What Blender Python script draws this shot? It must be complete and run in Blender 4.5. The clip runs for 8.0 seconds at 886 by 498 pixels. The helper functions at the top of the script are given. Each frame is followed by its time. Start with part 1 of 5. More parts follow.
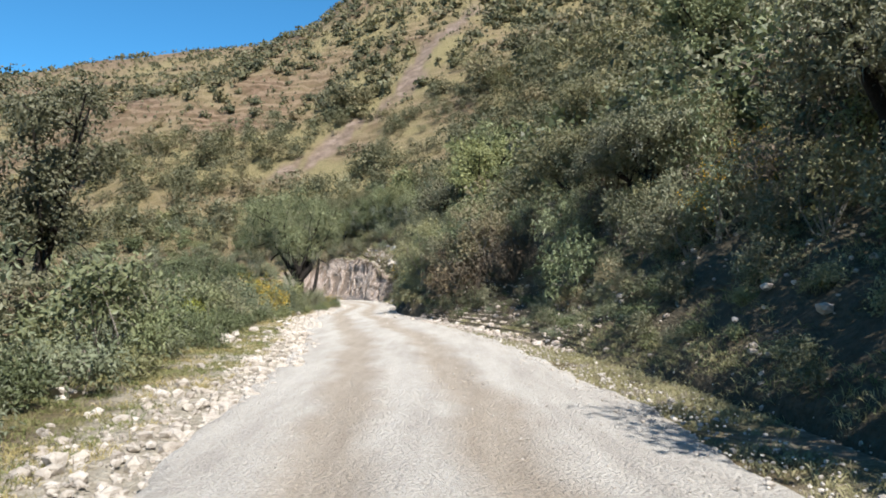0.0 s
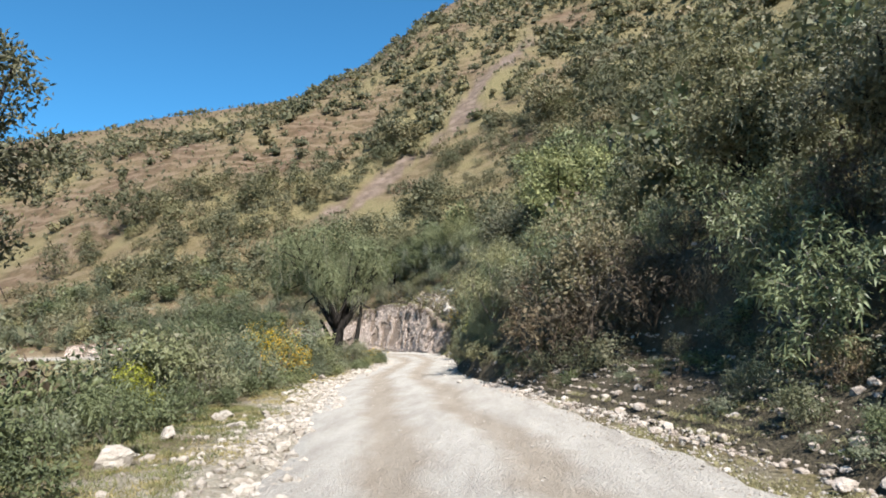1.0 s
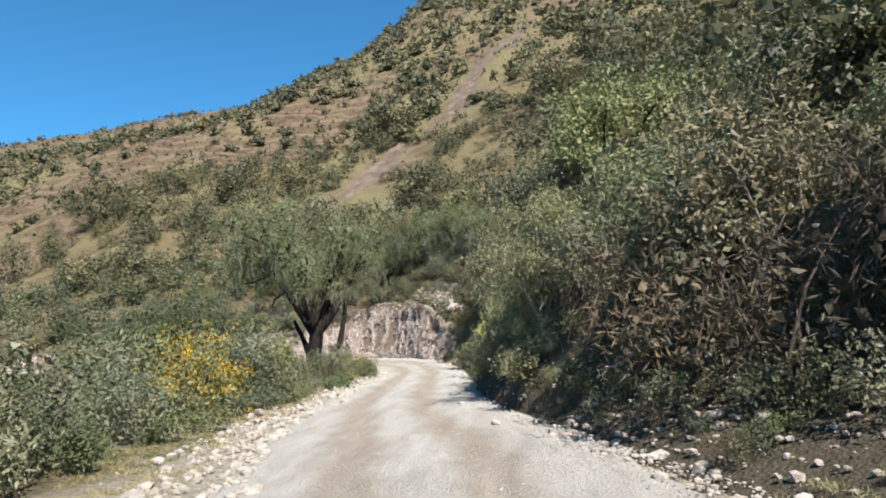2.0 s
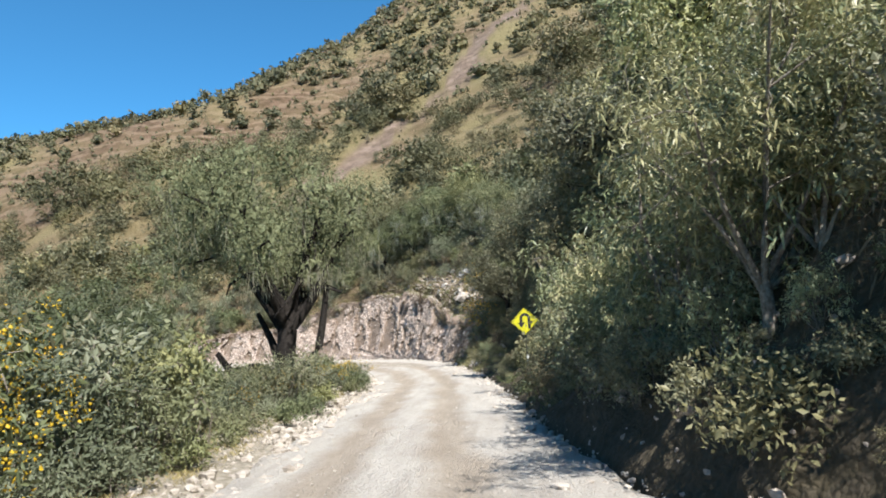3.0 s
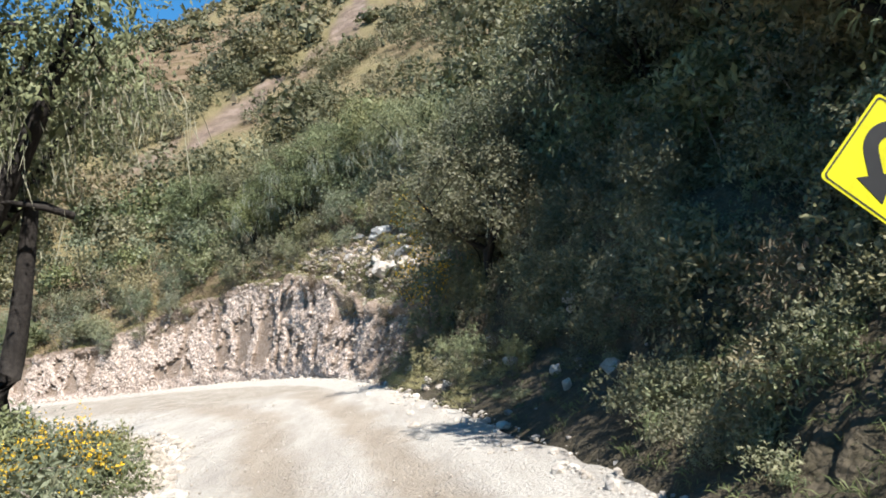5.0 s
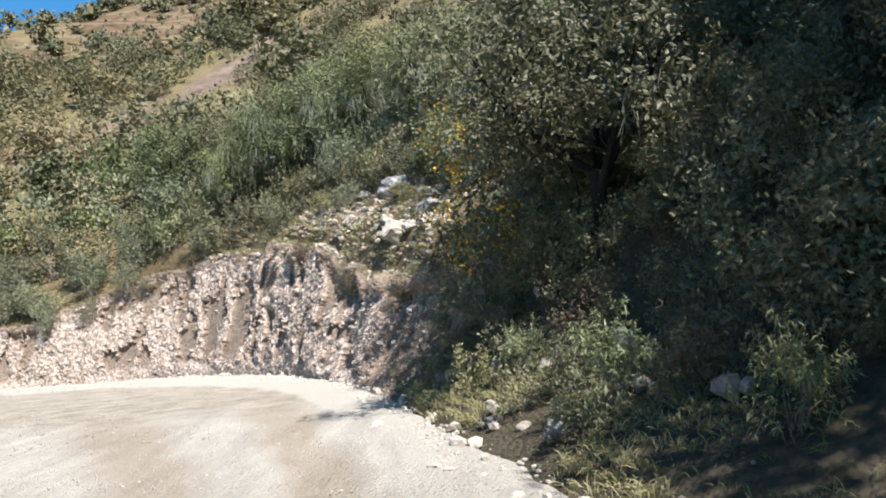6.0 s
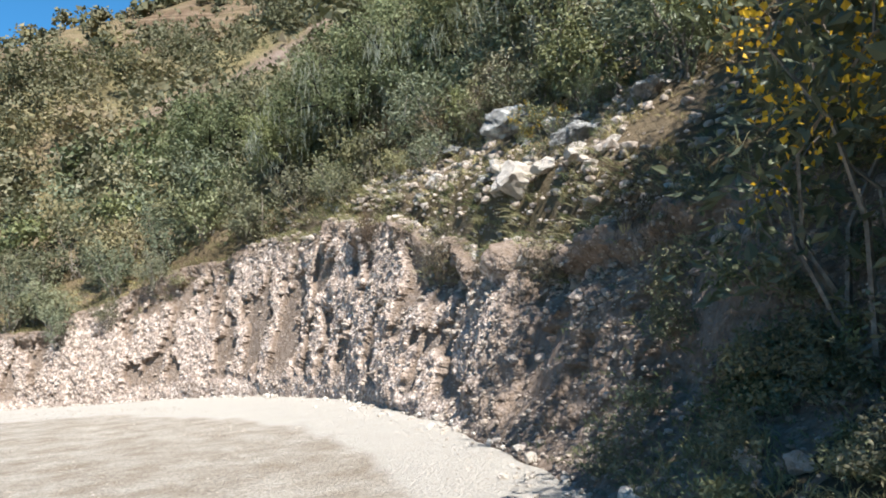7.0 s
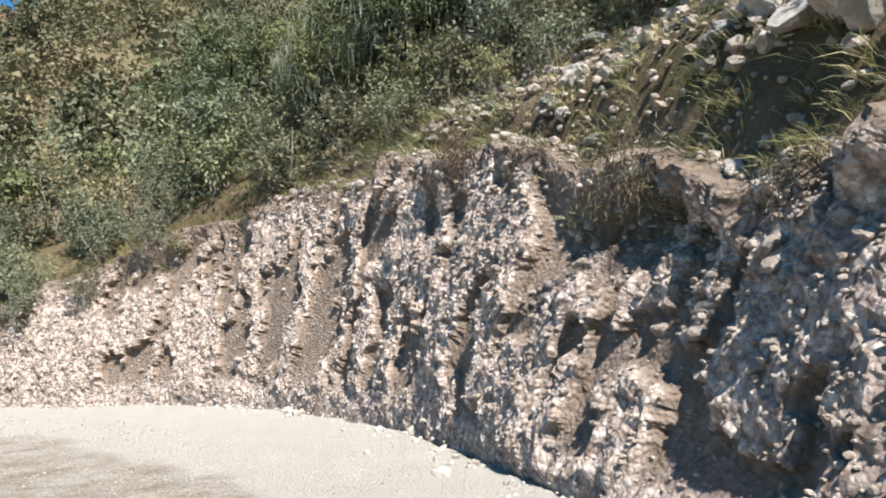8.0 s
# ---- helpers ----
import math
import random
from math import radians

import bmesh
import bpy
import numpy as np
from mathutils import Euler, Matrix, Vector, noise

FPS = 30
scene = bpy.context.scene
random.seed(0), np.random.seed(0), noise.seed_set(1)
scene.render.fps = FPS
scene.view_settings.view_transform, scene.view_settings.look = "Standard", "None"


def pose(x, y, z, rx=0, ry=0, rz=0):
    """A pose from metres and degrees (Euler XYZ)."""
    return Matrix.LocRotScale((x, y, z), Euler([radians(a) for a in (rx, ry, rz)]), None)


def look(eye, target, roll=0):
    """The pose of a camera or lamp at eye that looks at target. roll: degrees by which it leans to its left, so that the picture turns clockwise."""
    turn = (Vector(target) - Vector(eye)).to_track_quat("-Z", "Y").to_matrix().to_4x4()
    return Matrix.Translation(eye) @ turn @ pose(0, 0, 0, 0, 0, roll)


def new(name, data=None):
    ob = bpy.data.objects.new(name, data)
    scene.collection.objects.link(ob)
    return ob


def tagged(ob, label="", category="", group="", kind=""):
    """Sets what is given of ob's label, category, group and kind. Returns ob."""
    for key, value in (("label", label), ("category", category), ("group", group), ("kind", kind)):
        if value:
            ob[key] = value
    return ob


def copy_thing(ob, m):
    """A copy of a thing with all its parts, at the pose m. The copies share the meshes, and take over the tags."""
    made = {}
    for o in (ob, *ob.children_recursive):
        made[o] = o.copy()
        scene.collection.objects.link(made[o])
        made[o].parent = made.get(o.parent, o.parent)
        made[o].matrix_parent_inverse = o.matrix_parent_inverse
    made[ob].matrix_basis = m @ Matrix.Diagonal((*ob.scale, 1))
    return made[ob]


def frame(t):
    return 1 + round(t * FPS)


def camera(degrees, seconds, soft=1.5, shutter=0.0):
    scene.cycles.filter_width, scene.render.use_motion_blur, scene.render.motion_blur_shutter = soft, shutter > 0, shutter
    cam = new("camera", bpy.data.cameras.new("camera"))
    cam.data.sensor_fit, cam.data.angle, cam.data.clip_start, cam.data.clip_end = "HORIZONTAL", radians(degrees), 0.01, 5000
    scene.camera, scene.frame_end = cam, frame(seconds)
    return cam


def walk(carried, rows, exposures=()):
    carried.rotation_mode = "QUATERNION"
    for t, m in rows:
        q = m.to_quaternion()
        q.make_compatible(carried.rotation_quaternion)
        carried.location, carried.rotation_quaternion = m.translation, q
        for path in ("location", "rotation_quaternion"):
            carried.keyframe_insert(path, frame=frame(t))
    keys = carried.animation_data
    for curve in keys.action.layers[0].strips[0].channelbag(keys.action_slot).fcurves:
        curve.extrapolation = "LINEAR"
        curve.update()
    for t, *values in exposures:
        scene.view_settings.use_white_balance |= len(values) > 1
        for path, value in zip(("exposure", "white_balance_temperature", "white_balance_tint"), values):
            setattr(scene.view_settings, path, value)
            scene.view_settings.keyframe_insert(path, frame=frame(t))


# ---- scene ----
cam = camera(62.4, 8.0, soft=1.85)
METRES, EYE, TILT, LEAN, TURN = 75.0, 1.5, 3.0, 0.5, 0.0
ROWS = [
    (0.0, 0.0, 0.0, 0.0, -0.0, 0.0, 0.0),
    (0.5, -0.0058, 0.0712, -0.0033, 2.95, 2.62, 0.13),
    (1.0, -0.0133, 0.1459, -0.0064, 4.21, 3.79, 0.92),
    (1.5, -0.0208, 0.2172, -0.0095, 4.09, 4.04, 1.44),
    (3.0, -0.05, 0.4254, -0.0203, 3.7, 3.73, 2.35),
    (3.5, -0.0586, 0.4928, -0.025, 0.35, 4.36, 4.78),
    (4.0, -0.0663, 0.5574, -0.0294, -2.29, 4.37, 6.4),
    (4.5, -0.0715, 0.6202, -0.0337, -3.93, 3.91, 6.98),
    (6.0, -0.0799, 0.7891, -0.0437, -4.64, 2.91, 3.95),
    (6.5, -0.0856, 0.8411, -0.0461, -2.18, 2.86, 4.45),
    (7.0, -0.0941, 0.8926, -0.0486, 0.01, 3.81, 4.29),
    (7.5, -0.1051, 0.944, -0.0497, 0.93, 3.91, 3.76),
    (8.0, -0.1158, 0.9907, -0.052, 2.46, 3.48, 2.13),
]
walk(cam, [(t, pose(0, 0, EYE, TILT, LEAN, TURN) @ pose(METRES * x, METRES * y, METRES * z, 90 + pitch, roll, yaw)) for t, x, y, z, yaw, pitch, roll in ROWS],
     exposures=[(0.0, 1.1), (1.0, 1.1), (1.5, 1.02), (3.0, 1.15), (3.5, 1.42), (4.5, 1.4), (6.0, 1.36), (7.0, 1.33), (8.0, 1.27)])

# ---- sky and sun ----
SUN_EL, SUN_DIR = 51.0, Vector((0.47, -0.88, 0))  # where the sun stands, seen from the road
world = bpy.data.worlds.new("sky")
scene.world = world
world.use_nodes = True
wn = world.node_tree.nodes
sky = wn.new("ShaderNodeTexSky")
sky.sky_type = "NISHITA"
sky.sun_disc = False
sky.sun_elevation = radians(SUN_EL)
sky.sun_rotation = math.atan2(SUN_DIR.x, SUN_DIR.y)
sky.altitude = 2800
sky.air_density, sky.dust_density, sky.ozone_density = 1.0, 0.0, 3.0
wn["Background"].inputs["Strength"].default_value = 0.083
deep = wn.new("ShaderNodeMix")  # the thin, deep blue air of high mountains
deep.data_type, deep.blend_type = "RGBA", "MULTIPLY"
deep.inputs[0].default_value, deep.inputs[7].default_value = 1.0, (0.43, 1.05, 1.2, 1)
world.node_tree.links.new(sky.outputs[0], deep.inputs[6])
world.node_tree.links.new(deep.outputs[2], wn["Background"].inputs["Color"])
sun = new("sun", bpy.data.lights.new("sun", "SUN"))
sun.data.energy, sun.data.angle, sun.data.color = 5.0, radians(0.53), (1.0, 0.975, 0.93)
h = math.cos(radians(SUN_EL))
sd = SUN_DIR.normalized()
sun.matrix_world = look((20, -20, 60), (20 - sd.x * h, -20 - sd.y * h, 60 - math.sin(radians(SUN_EL))))

# ---- number tools ----
RNG = np.random.default_rng(7)


def lattice(ix, iy, seed):
    v = (ix.astype(np.int64) * 374761393 + iy.astype(np.int64) * 668265263 + seed * 974634777) & 0x7FFFFFFF
    v = ((v ^ (v >> 13)) * 1274126177) & 0x7FFFFFFF
    return ((v ^ (v >> 16)) & 0xFFFF) / 65535.0


def vnoise(x, y, seed=0):
    """Smooth value noise from -1 to 1."""
    x, y = np.asarray(x, float), np.asarray(y, float)
    ix, iy = np.floor(x), np.floor(y)
    u, v = x - ix, y - iy
    u, v = u * u * (3 - 2 * u), v * v * (3 - 2 * v)
    a, b = lattice(ix, iy, seed), lattice(ix + 1, iy, seed)
    c, d = lattice(ix, iy + 1, seed), lattice(ix + 1, iy + 1, seed)
    return 2 * ((a * (1 - u) + b * u) * (1 - v) + (c * (1 - u) + d * u) * v) - 1


def fbm(x, y, seed=0, octaves=4):
    total, amp, f = 0, 0.5, 1.0
    for k in range(octaves):
        total = total + amp * vnoise(x * f + 17 * k, y * f - 9 * k, seed + k)
        amp, f = amp * 0.5, f * 2.03
    return total


def turned(x, y, seed=0, octaves=4):
    """The same kind of noise, each octave turned against the last, so that no lattice shows."""
    total, amp, f = 0, 0.5, 1.0
    for k in range(octaves):
        a = 0.6 + 1.9 * k + seed
        ca, sa = math.cos(a), math.sin(a)
        total = total + amp * vnoise((x * ca - y * sa) * f + 17.3 * k, (x * sa + y * ca) * f - 9.1 * k, seed + k)
        amp, f = amp * 0.52, f * 2.07
    return total


def smooth(a, b, x):
    t = np.clip((x - a) / (b - a), 0, 1)
    return t * t * (3 - 2 * t)


# ---- plan of the road: its outer edge (foot of the bank) and its inner edge ----
def spline(points, step):
    p = np.array(points, float)
    q = []
    for i in range(len(p) - 1):
        a, b, c, d = p[max(i - 1, 0)], p[i], p[i + 1], p[min(i + 2, len(p) - 1)]
        n = max(2, int(np.linalg.norm(c - b) / step))
        for t in np.arange(n) / n:
            q.append(0.5 * (2 * b + (c - a) * t + (2 * a - 5 * b + 4 * c - d) * t * t + (3 * b - a - 3 * c + d) * t ** 3))
    q.append(p[-1])
    return np.array(q)


OUTER = spline([(5, -60), (4.3, -20), (4.0, 0), (3.8, 9), (3.4, 14), (2.8, 19), (1.6, 24.5), (0.4, 29), (-0.8, 33.5), (-2.1, 39), (-2.8, 44), (-3.2, 50),
                (-3.7, 56), (-4.3, 62), (-5.2, 68), (-6.1, 74), (-7.2, 79), (-8.6, 83.2), (-10.3, 86.9), (-12.6, 90.2), (-15.7, 92.7), (-19, 94),
                (-24, 95.2), (-32, 96.5), (-45, 97), (-70, 96), (-160, 90)], 0.5)
INNER = spline([(-2.2, -60), (-2.2, -20), (-2.2, 0), (-2.4, 7), (-2.8, 11), (-3.7, 19.7), (-4.9, 26.5), (-5.8, 32), (-6.8, 39), (-7.3, 46), (-7.7, 55),
                (-8.8, 62), (-10.6, 67), (-13.5, 71.5), (-18, 76), (-25, 80), (-34, 82.5), (-45, 84), (-70, 85), (-160, 80)], 0.5)
RLEN = np.concatenate([[0], np.cumsum(np.linalg.norm(np.diff(OUTER, axis=0), axis=1))])


def side(x, y, line, want_s=False):
    """Signed distance to a line (right of its way is positive) and, if wanted, the length along it."""
    x, y = np.asarray(x, float).ravel(), np.asarray(y, float).ravel()
    a, ab = line[:-1], np.diff(line, axis=0)
    l2 = (ab ** 2).sum(1)
    ln = np.concatenate([[0], np.cumsum(np.sqrt(l2))])
    best, sgn, along = np.empty(len(x)), np.empty(len(x)), np.empty(len(x))
    for k in range(0, len(x), 20000):
        px, py = x[k:k + 20000, None] - a[:, 0], y[k:k + 20000, None] - a[:, 1]
        t = np.clip((px * ab[:, 0] + py * ab[:, 1]) / l2, 0, 1)
        dx, dy = px - t * ab[:, 0], py - t * ab[:, 1]
        d2 = dx * dx + dy * dy
        j = d2.argmin(1)
        r = np.arange(len(j))
        best[k:k + 20000] = np.sqrt(d2[r, j])
        sgn[k:k + 20000] = np.sign(ab[j, 1] * px[r, j] - ab[j, 0] * py[r, j])
        along[k:k + 20000] = ln[j] + t[r, j] * np.sqrt(l2[j])
    return (best * sgn, along) if want_s else best * sgn


S_OF_Y = lambda y: float(np.interp(y, OUTER[:len(OUTER) // 2 + 60, 1], RLEN[:len(OUTER) // 2 + 60]))
S68, S80 = S_OF_Y(68), S_OF_Y(80)
# length along the edge, height of the bank, its setback, and the width of the loose slope at its foot
BANK = np.array([(0, 2.2, 2.2, 0), (60, 2.2, 3.6, 0), (72, 2.6, 3.4, 0), (77, 2.8, 3.2, 0.8), (81, 3.3, 3.4, 1.9), (86, 3.6, 3.6, 2.5), (91, 3.5, 3.5, 2.4), (94, 3.0, 2.3, 1.1), (96.5, 2.6, 1.5, 0.2), (100, 2.4, 1.6, 0),
                 (106, 2.0, 1.9, 0), (114, 1.6, 2.4, 0), (118, 2.2, 2.8, 1.0), (123, 2.9, 3.0, 1.9), (130, 3.2, 3.0, 1.9), (133, 3.1, 2.6, 1.4), (135.5, 2.8, 1.9, 0.6), (137, 2.5, 1.5, 0.1), (139, 2.45, 1.35, 0), (141, 2.65, 1.25, 0), (144, 3.6, 1.2, 0), (147, 4.6, 1.2, 0),
                 (150, 5.0, 1.2, 0), (155, 5.0, 1.2, 0), (158, 4.8, 1.15, 0), (161, 3.8, 1.0, 0), (164, 3.0, 0.9, 0), (170, 2.4, 0.85, 0), (176, 1.9, 0.8, 0), (190, 1.4, 0.8, 0), (260, 1.0, 1.0, 0)])


def bank_at(s):
    """Height and setback of the cut bank at a length s along the outer edge."""
    return np.interp(s, BANK[:, 0], BANK[:, 1]), np.interp(s, BANK[:, 0], BANK[:, 2])


def talus_at(s):
    return np.interp(s, BANK[:, 0], BANK[:, 3])


def hill_slope(x, y, d, back):
    """Rise of the hillside at a distance d behind the top of the bank."""
    left = np.maximum(0, -51.5 - x)
    left = np.minimum(left, 50) + 0.62 * np.maximum(0, left - 50)
    e = np.maximum(0, d - back - 0.445 * left)
    kink = 62 - 6 * smooth(-48, -70, x)
    upper = 0.395 + 0.4 * smooth(-66, -10, x)
    rise = 0.74 * np.minimum(e, 5) + 0.76 * np.clip(e - 5, 0, kink - 5) + upper * np.maximum(0, e - kink)
    crest = 83 + 34.5 * smooth(-60, 10, x) + 0.55 * np.maximum(0, x - 10) - 0.03 * np.maximum(0, y - 240) + 6 * fbm(x / 60, y / 60, 31)
    # to the west the slope climbs on to a far, high ridge
    far = np.maximum(60, np.minimum(125 + 0.46 * (np.minimum(y, 720) - 460), 245 + 0.75 * (np.minimum(x, -235) + 235))) + 6 * fbm(x / 90, y / 90, 33)
    west = smooth(-75, -135, x)
    crest = crest * (1 - west) + far * west
    rough = smooth(2, 60, e)
    rise = rise + rough * (5.0 * fbm(x / 38, y / 38, 5) + 1.8 * fbm(x / 9, y / 9, 6))
    k = 5.0
    low = np.minimum(rise, crest)
    return low - k * np.exp(-np.abs(rise - crest) / k) * 0.5


def ground_z(x, y):
    x, y = np.asarray(x, float), np.asarray(y, float)
    shape = x.shape
    x, y = x.ravel(), y.ravel()
    d, s = side(x, y, OUTER, True)
    di = -side(x, y, INNER)
    H, back = bank_at(s)
    tal = talus_at(s)
    up = H * np.clip((d - 0.55 - tal) / (back - tal), 0, 1) + hill_slope(x, y, d, back + 0.55)
    up = up + (0.75 + 0.65 * smooth(136, 138.5, s) * smooth(146, 142.5, s)) * smooth(back - 0.15, back + 0.9, d) * smooth(134, 139, s) * smooth(163, 157, s)  # a steep stony shoulder over the highest part of the cut
    down = -0.28 * np.maximum(0, di - 3.0)
    down = np.maximum(down, -6 - 0.004 * np.maximum(0, di)) * smooth(2.2, 6, di)
    z = np.where(d > 0, up, np.where(di > 0, down, 0))
    z = z + 0.05 * fbm(x / 1.3, y / 1.3, 9) * smooth(0.1, 1.2, np.maximum(d, di)) + 0.25 * fbm(x / 5, y / 5, 11) * smooth(2, 8, np.maximum(d, di))
    z = z - 0.05 * (np.maximum(d, di) < 0.4)
    return z.reshape(shape)


# the bare erosion scar on the hill, and how bare the hillside is elsewhere
def scar(x, y):
    mid = np.interp(y, [120, 126, 131, 134, 138, 150, 173, 190], [-27, -21.4, -17.5, -12, -6.8, -2.8, 9, 18])
    w = np.interp(y, [120, 128, 136, 146, 175], [4.6, 3.2, 3.6, 3.0, 4.2])
    return smooth(1.0, 0.6, np.abs(x - mid + 4 * fbm(x / 7, y / 7, 77)) / w) * smooth(118, 122, y) * smooth(180, 165, y) * smooth(-0.5, -0.05, fbm(x / 3, y / 3, 78))


def bareness(x, y, z):
    b = smooth(-0.25, 0.35, fbm(x / 18, y / 18, 41, 3) + 0.35 * fbm(x / 5, y / 5, 43, 2) + np.clip((z - 38) / 110, -0.45, 0.12) - 0.006 * np.clip(x + 20, -40, 90))
    return np.maximum(b, scar(x, y))


# ---- mesh tools ----
def raw_mesh(name, V, F, mats=(), tint=None, smooth_faces=False):
    """A mesh from arrays: V n x 3, F m x 3 or m x 4 (or a list of such arrays)."""
    me = bpy.data.meshes.new(name)
    F = F if isinstance(F, list) else [F]
    F = [np.asarray(f, np.int32) for f in F if len(f)]
    V = np.asarray(V, np.float32)
    me.vertices.add(len(V))
    me.vertices.foreach_set("co", V.ravel())
    loops = np.concatenate([f.ravel() for f in F])
    sizes = np.concatenate([np.full(len(f), f.shape[1], np.int32) for f in F])
    me.loops.add(len(loops))
    me.loops.foreach_set("vertex_index", loops)
    me.polygons.add(len(sizes))
    me.polygons.foreach_set("loop_start", np.concatenate([[0], np.cumsum(sizes)[:-1]]).astype(np.int32))
    me.polygons.foreach_set("use_smooth", np.full(len(sizes), smooth_faces))
    if tint is not None:
        for key, values in tint.items():
            me.attributes.new(key, "FLOAT", "POINT").data.foreach_set("value", np.asarray(values, np.float32))
    for m in mats:
        me.materials.append(m)
    me.update(calc_edges=True)
    return me


def part(name, me, parent, label=""):
    ob = new(name, me)
    ob.parent = parent
    if label:
        ob["label"] = label
    return ob


def join(items):
    """One V and list of F out of several (V, F)."""
    vs, fs, n = [], {}, 0
    for V, F in items:
        for f in (F if isinstance(F, list) else [F]):
            f = np.asarray(f)
            if len(f):
                fs.setdefault(f.shape[1], []).append(f + n)
        vs.append(np.asarray(V, float))
        n += len(V)
    return np.concatenate(vs), [np.concatenate(f) for f in fs.values()]


def tube(path, radii, sides=6):
    path, radii = np.asarray(path, float), np.asarray(radii, float)
    t = np.gradient(path, axis=0)
    t /= np.linalg.norm(t, axis=1)[:, None] + 1e-9
    ref = np.where(np.abs(t[:, 2:3]) > 0.9, [[1, 0, 0]], [[0, 0, 1]])
    u = np.cross(t, ref)
    u /= np.linalg.norm(u, axis=1)[:, None] + 1e-9
    v = np.cross(t, u)
    a = np.arange(sides) / sides * 2 * np.pi
    ring = np.cos(a)[None, :, None] * u[:, None] + np.sin(a)[None, :, None] * v[:, None]
    V = (path[:, None] + ring * radii[:, None, None]).reshape(-1, 3)
    i = np.arange(len(path) - 1)[:, None] * sides
    j = np.arange(sides)[None]
    k = (j + 1) % sides
    return V, np.stack([i + j, i + k, i + sides + k, i + sides + j], -1).reshape(-1, 4)


def unit(v):
    return v / (np.linalg.norm(v, axis=-1, keepdims=True) + 1e-9)


def leaves(base, way, length, width, droop, rng, roll=1.0):
    """Pointed leaves, each two quads bent along its length: base n x 3, way n x 3 unit."""
    n = len(base)
    length, width = np.broadcast_to(length, n)[:, None], np.broadcast_to(width, n)[:, None]
    s = np.cross(way, unit(rng.normal(size=(n, 3)) * roll + [0, 0, 1.0]))
    s = unit(s)
    down = np.array([0, 0, -1.0])
    m = base + way * length * 0.5 + down * droop * length * 0.15
    e = base + way * length * 0.92 + down * droop * length * 0.55
    V = np.stack([base - s * width * 0.12, base + s * width * 0.12, m + s * width * 0.5, m - s * width * 0.5, e + s * width * 0.1, e - s * width * 0.1], 1).reshape(-1, 3)
    i = np.arange(n)[:, None] * 6
    return V, np.concatenate([i + [0, 1, 2, 3], i + [3, 2, 4, 5]])


def chips(base, way, length, width, rng, out=None):
    """Small leaves of one folded diamond each, their faces turned to the light on the outside of the plant."""
    n = len(base)
    length, width = np.broadcast_to(length, n)[:, None], np.broadcast_to(width, n)[:, None]
    s = unit(np.cross(way, rng.normal(size=(n, 3)) if out is None else out + rng.normal(size=(n, 3)) * 0.38))
    lift = np.cross(way, s) * width * 0.18
    V = np.stack([base, base + way * length * 0.5 + s * width * 0.5 + lift, base + way * length, base + way * length * 0.45 - s * width * 0.5 + lift], 1).reshape(-1, 3)
    return V, np.arange(n)[:, None] * 4 + np.array([0, 1, 2, 3])


def rock(seed, flat=0.7, n=2, jag=0.28):
    """A broken stone: an icosphere cut by planes, about 1 across."""
    rng = np.random.default_rng(seed)
    bm = bmesh.new()
    bmesh.ops.create_icosphere(bm, subdivisions=n, radius=0.5)
    V = np.array([v.co[:] for v in bm.verts])
    F = np.array([[v.index for v in f.verts] for f in bm.faces])
    bm.free()
    for k in range(9 if n < 3 else 16):
        d = unit(rng.normal(size=3))
        c = rng.uniform(0.26, 0.42) if n < 3 else rng.uniform(0.22, 0.40)
        over = np.maximum(0, V @ d - c)
        V = V - over[:, None] * d
    V = V * (1 + jag * 0.5 * fbm(V[:, 0] * 4 + seed, V[:, 1] * 4 + V[:, 2] * 3, seed)[:, None])
    if n > 2:  # folds of a weathered boulder
        V = V * (1 - (0.35 if n < 4 else 0.75) * np.abs(turned(V[:, 0] * 4 + 3, V[:, 1] * 4 + V[:, 2] * 3, seed + 1, 4))[:, None])
    V = V * np.array([1.0, rng.uniform(0.65, 0.95), flat])
    return V, F


# ---- materials ----
def material(name, rough=0.8, spec=0.3):
    m = bpy.data.materials.new(name)
    m.use_nodes = True
    b = m.node_tree.nodes["Principled BSDF"]
    b.inputs["Roughness"].default_value = rough
    b.inputs["Specular IOR Level"].default_value = spec
    return m, m.node_tree.nodes, m.node_tree.links, b


def ramp(nodes, links, fac, stops):
    r = nodes.new("ShaderNodeValToRGB")
    e = r.color_ramp.elements
    while len(e) < len(stops):
        e.new(0.5)
    for el, (p, c) in zip(e, stops):
        el.position, el.color = p, (*c, 1)
    links.new(fac, r.inputs[0])
    return r.outputs[0]


def noise_tex(nodes, links, scale, detail=6, rough=0.6, coord=None, kind="noise"):
    if coord is None:
        coord = nodes.new("ShaderNodeTexCoord").outputs["Object"]
    if kind == "noise":
        t = nodes.new("ShaderNodeTexNoise")
        t.inputs["Detail"].default_value = detail
        t.inputs["Roughness"].default_value = rough
    else:
        t = nodes.new("ShaderNodeTexVoronoi")
    t.inputs["Scale"].default_value = scale
    links.new(coord, t.inputs["Vector"])
    return t


def mixc(nodes, links, fac, a, b, how="MIX"):
    m = nodes.new("ShaderNodeMix")
    m.data_type, m.blend_type = "RGBA", how
    for sock, v in ((m.inputs[0], fac), (m.inputs[6], a), (m.inputs[7], b)):
        if isinstance(v, (int, float)):
            sock.default_value = v
        elif isinstance(v, tuple):
            sock.default_value = (*v, 1)
        else:
            links.new(v, sock)
    return m.outputs[2]


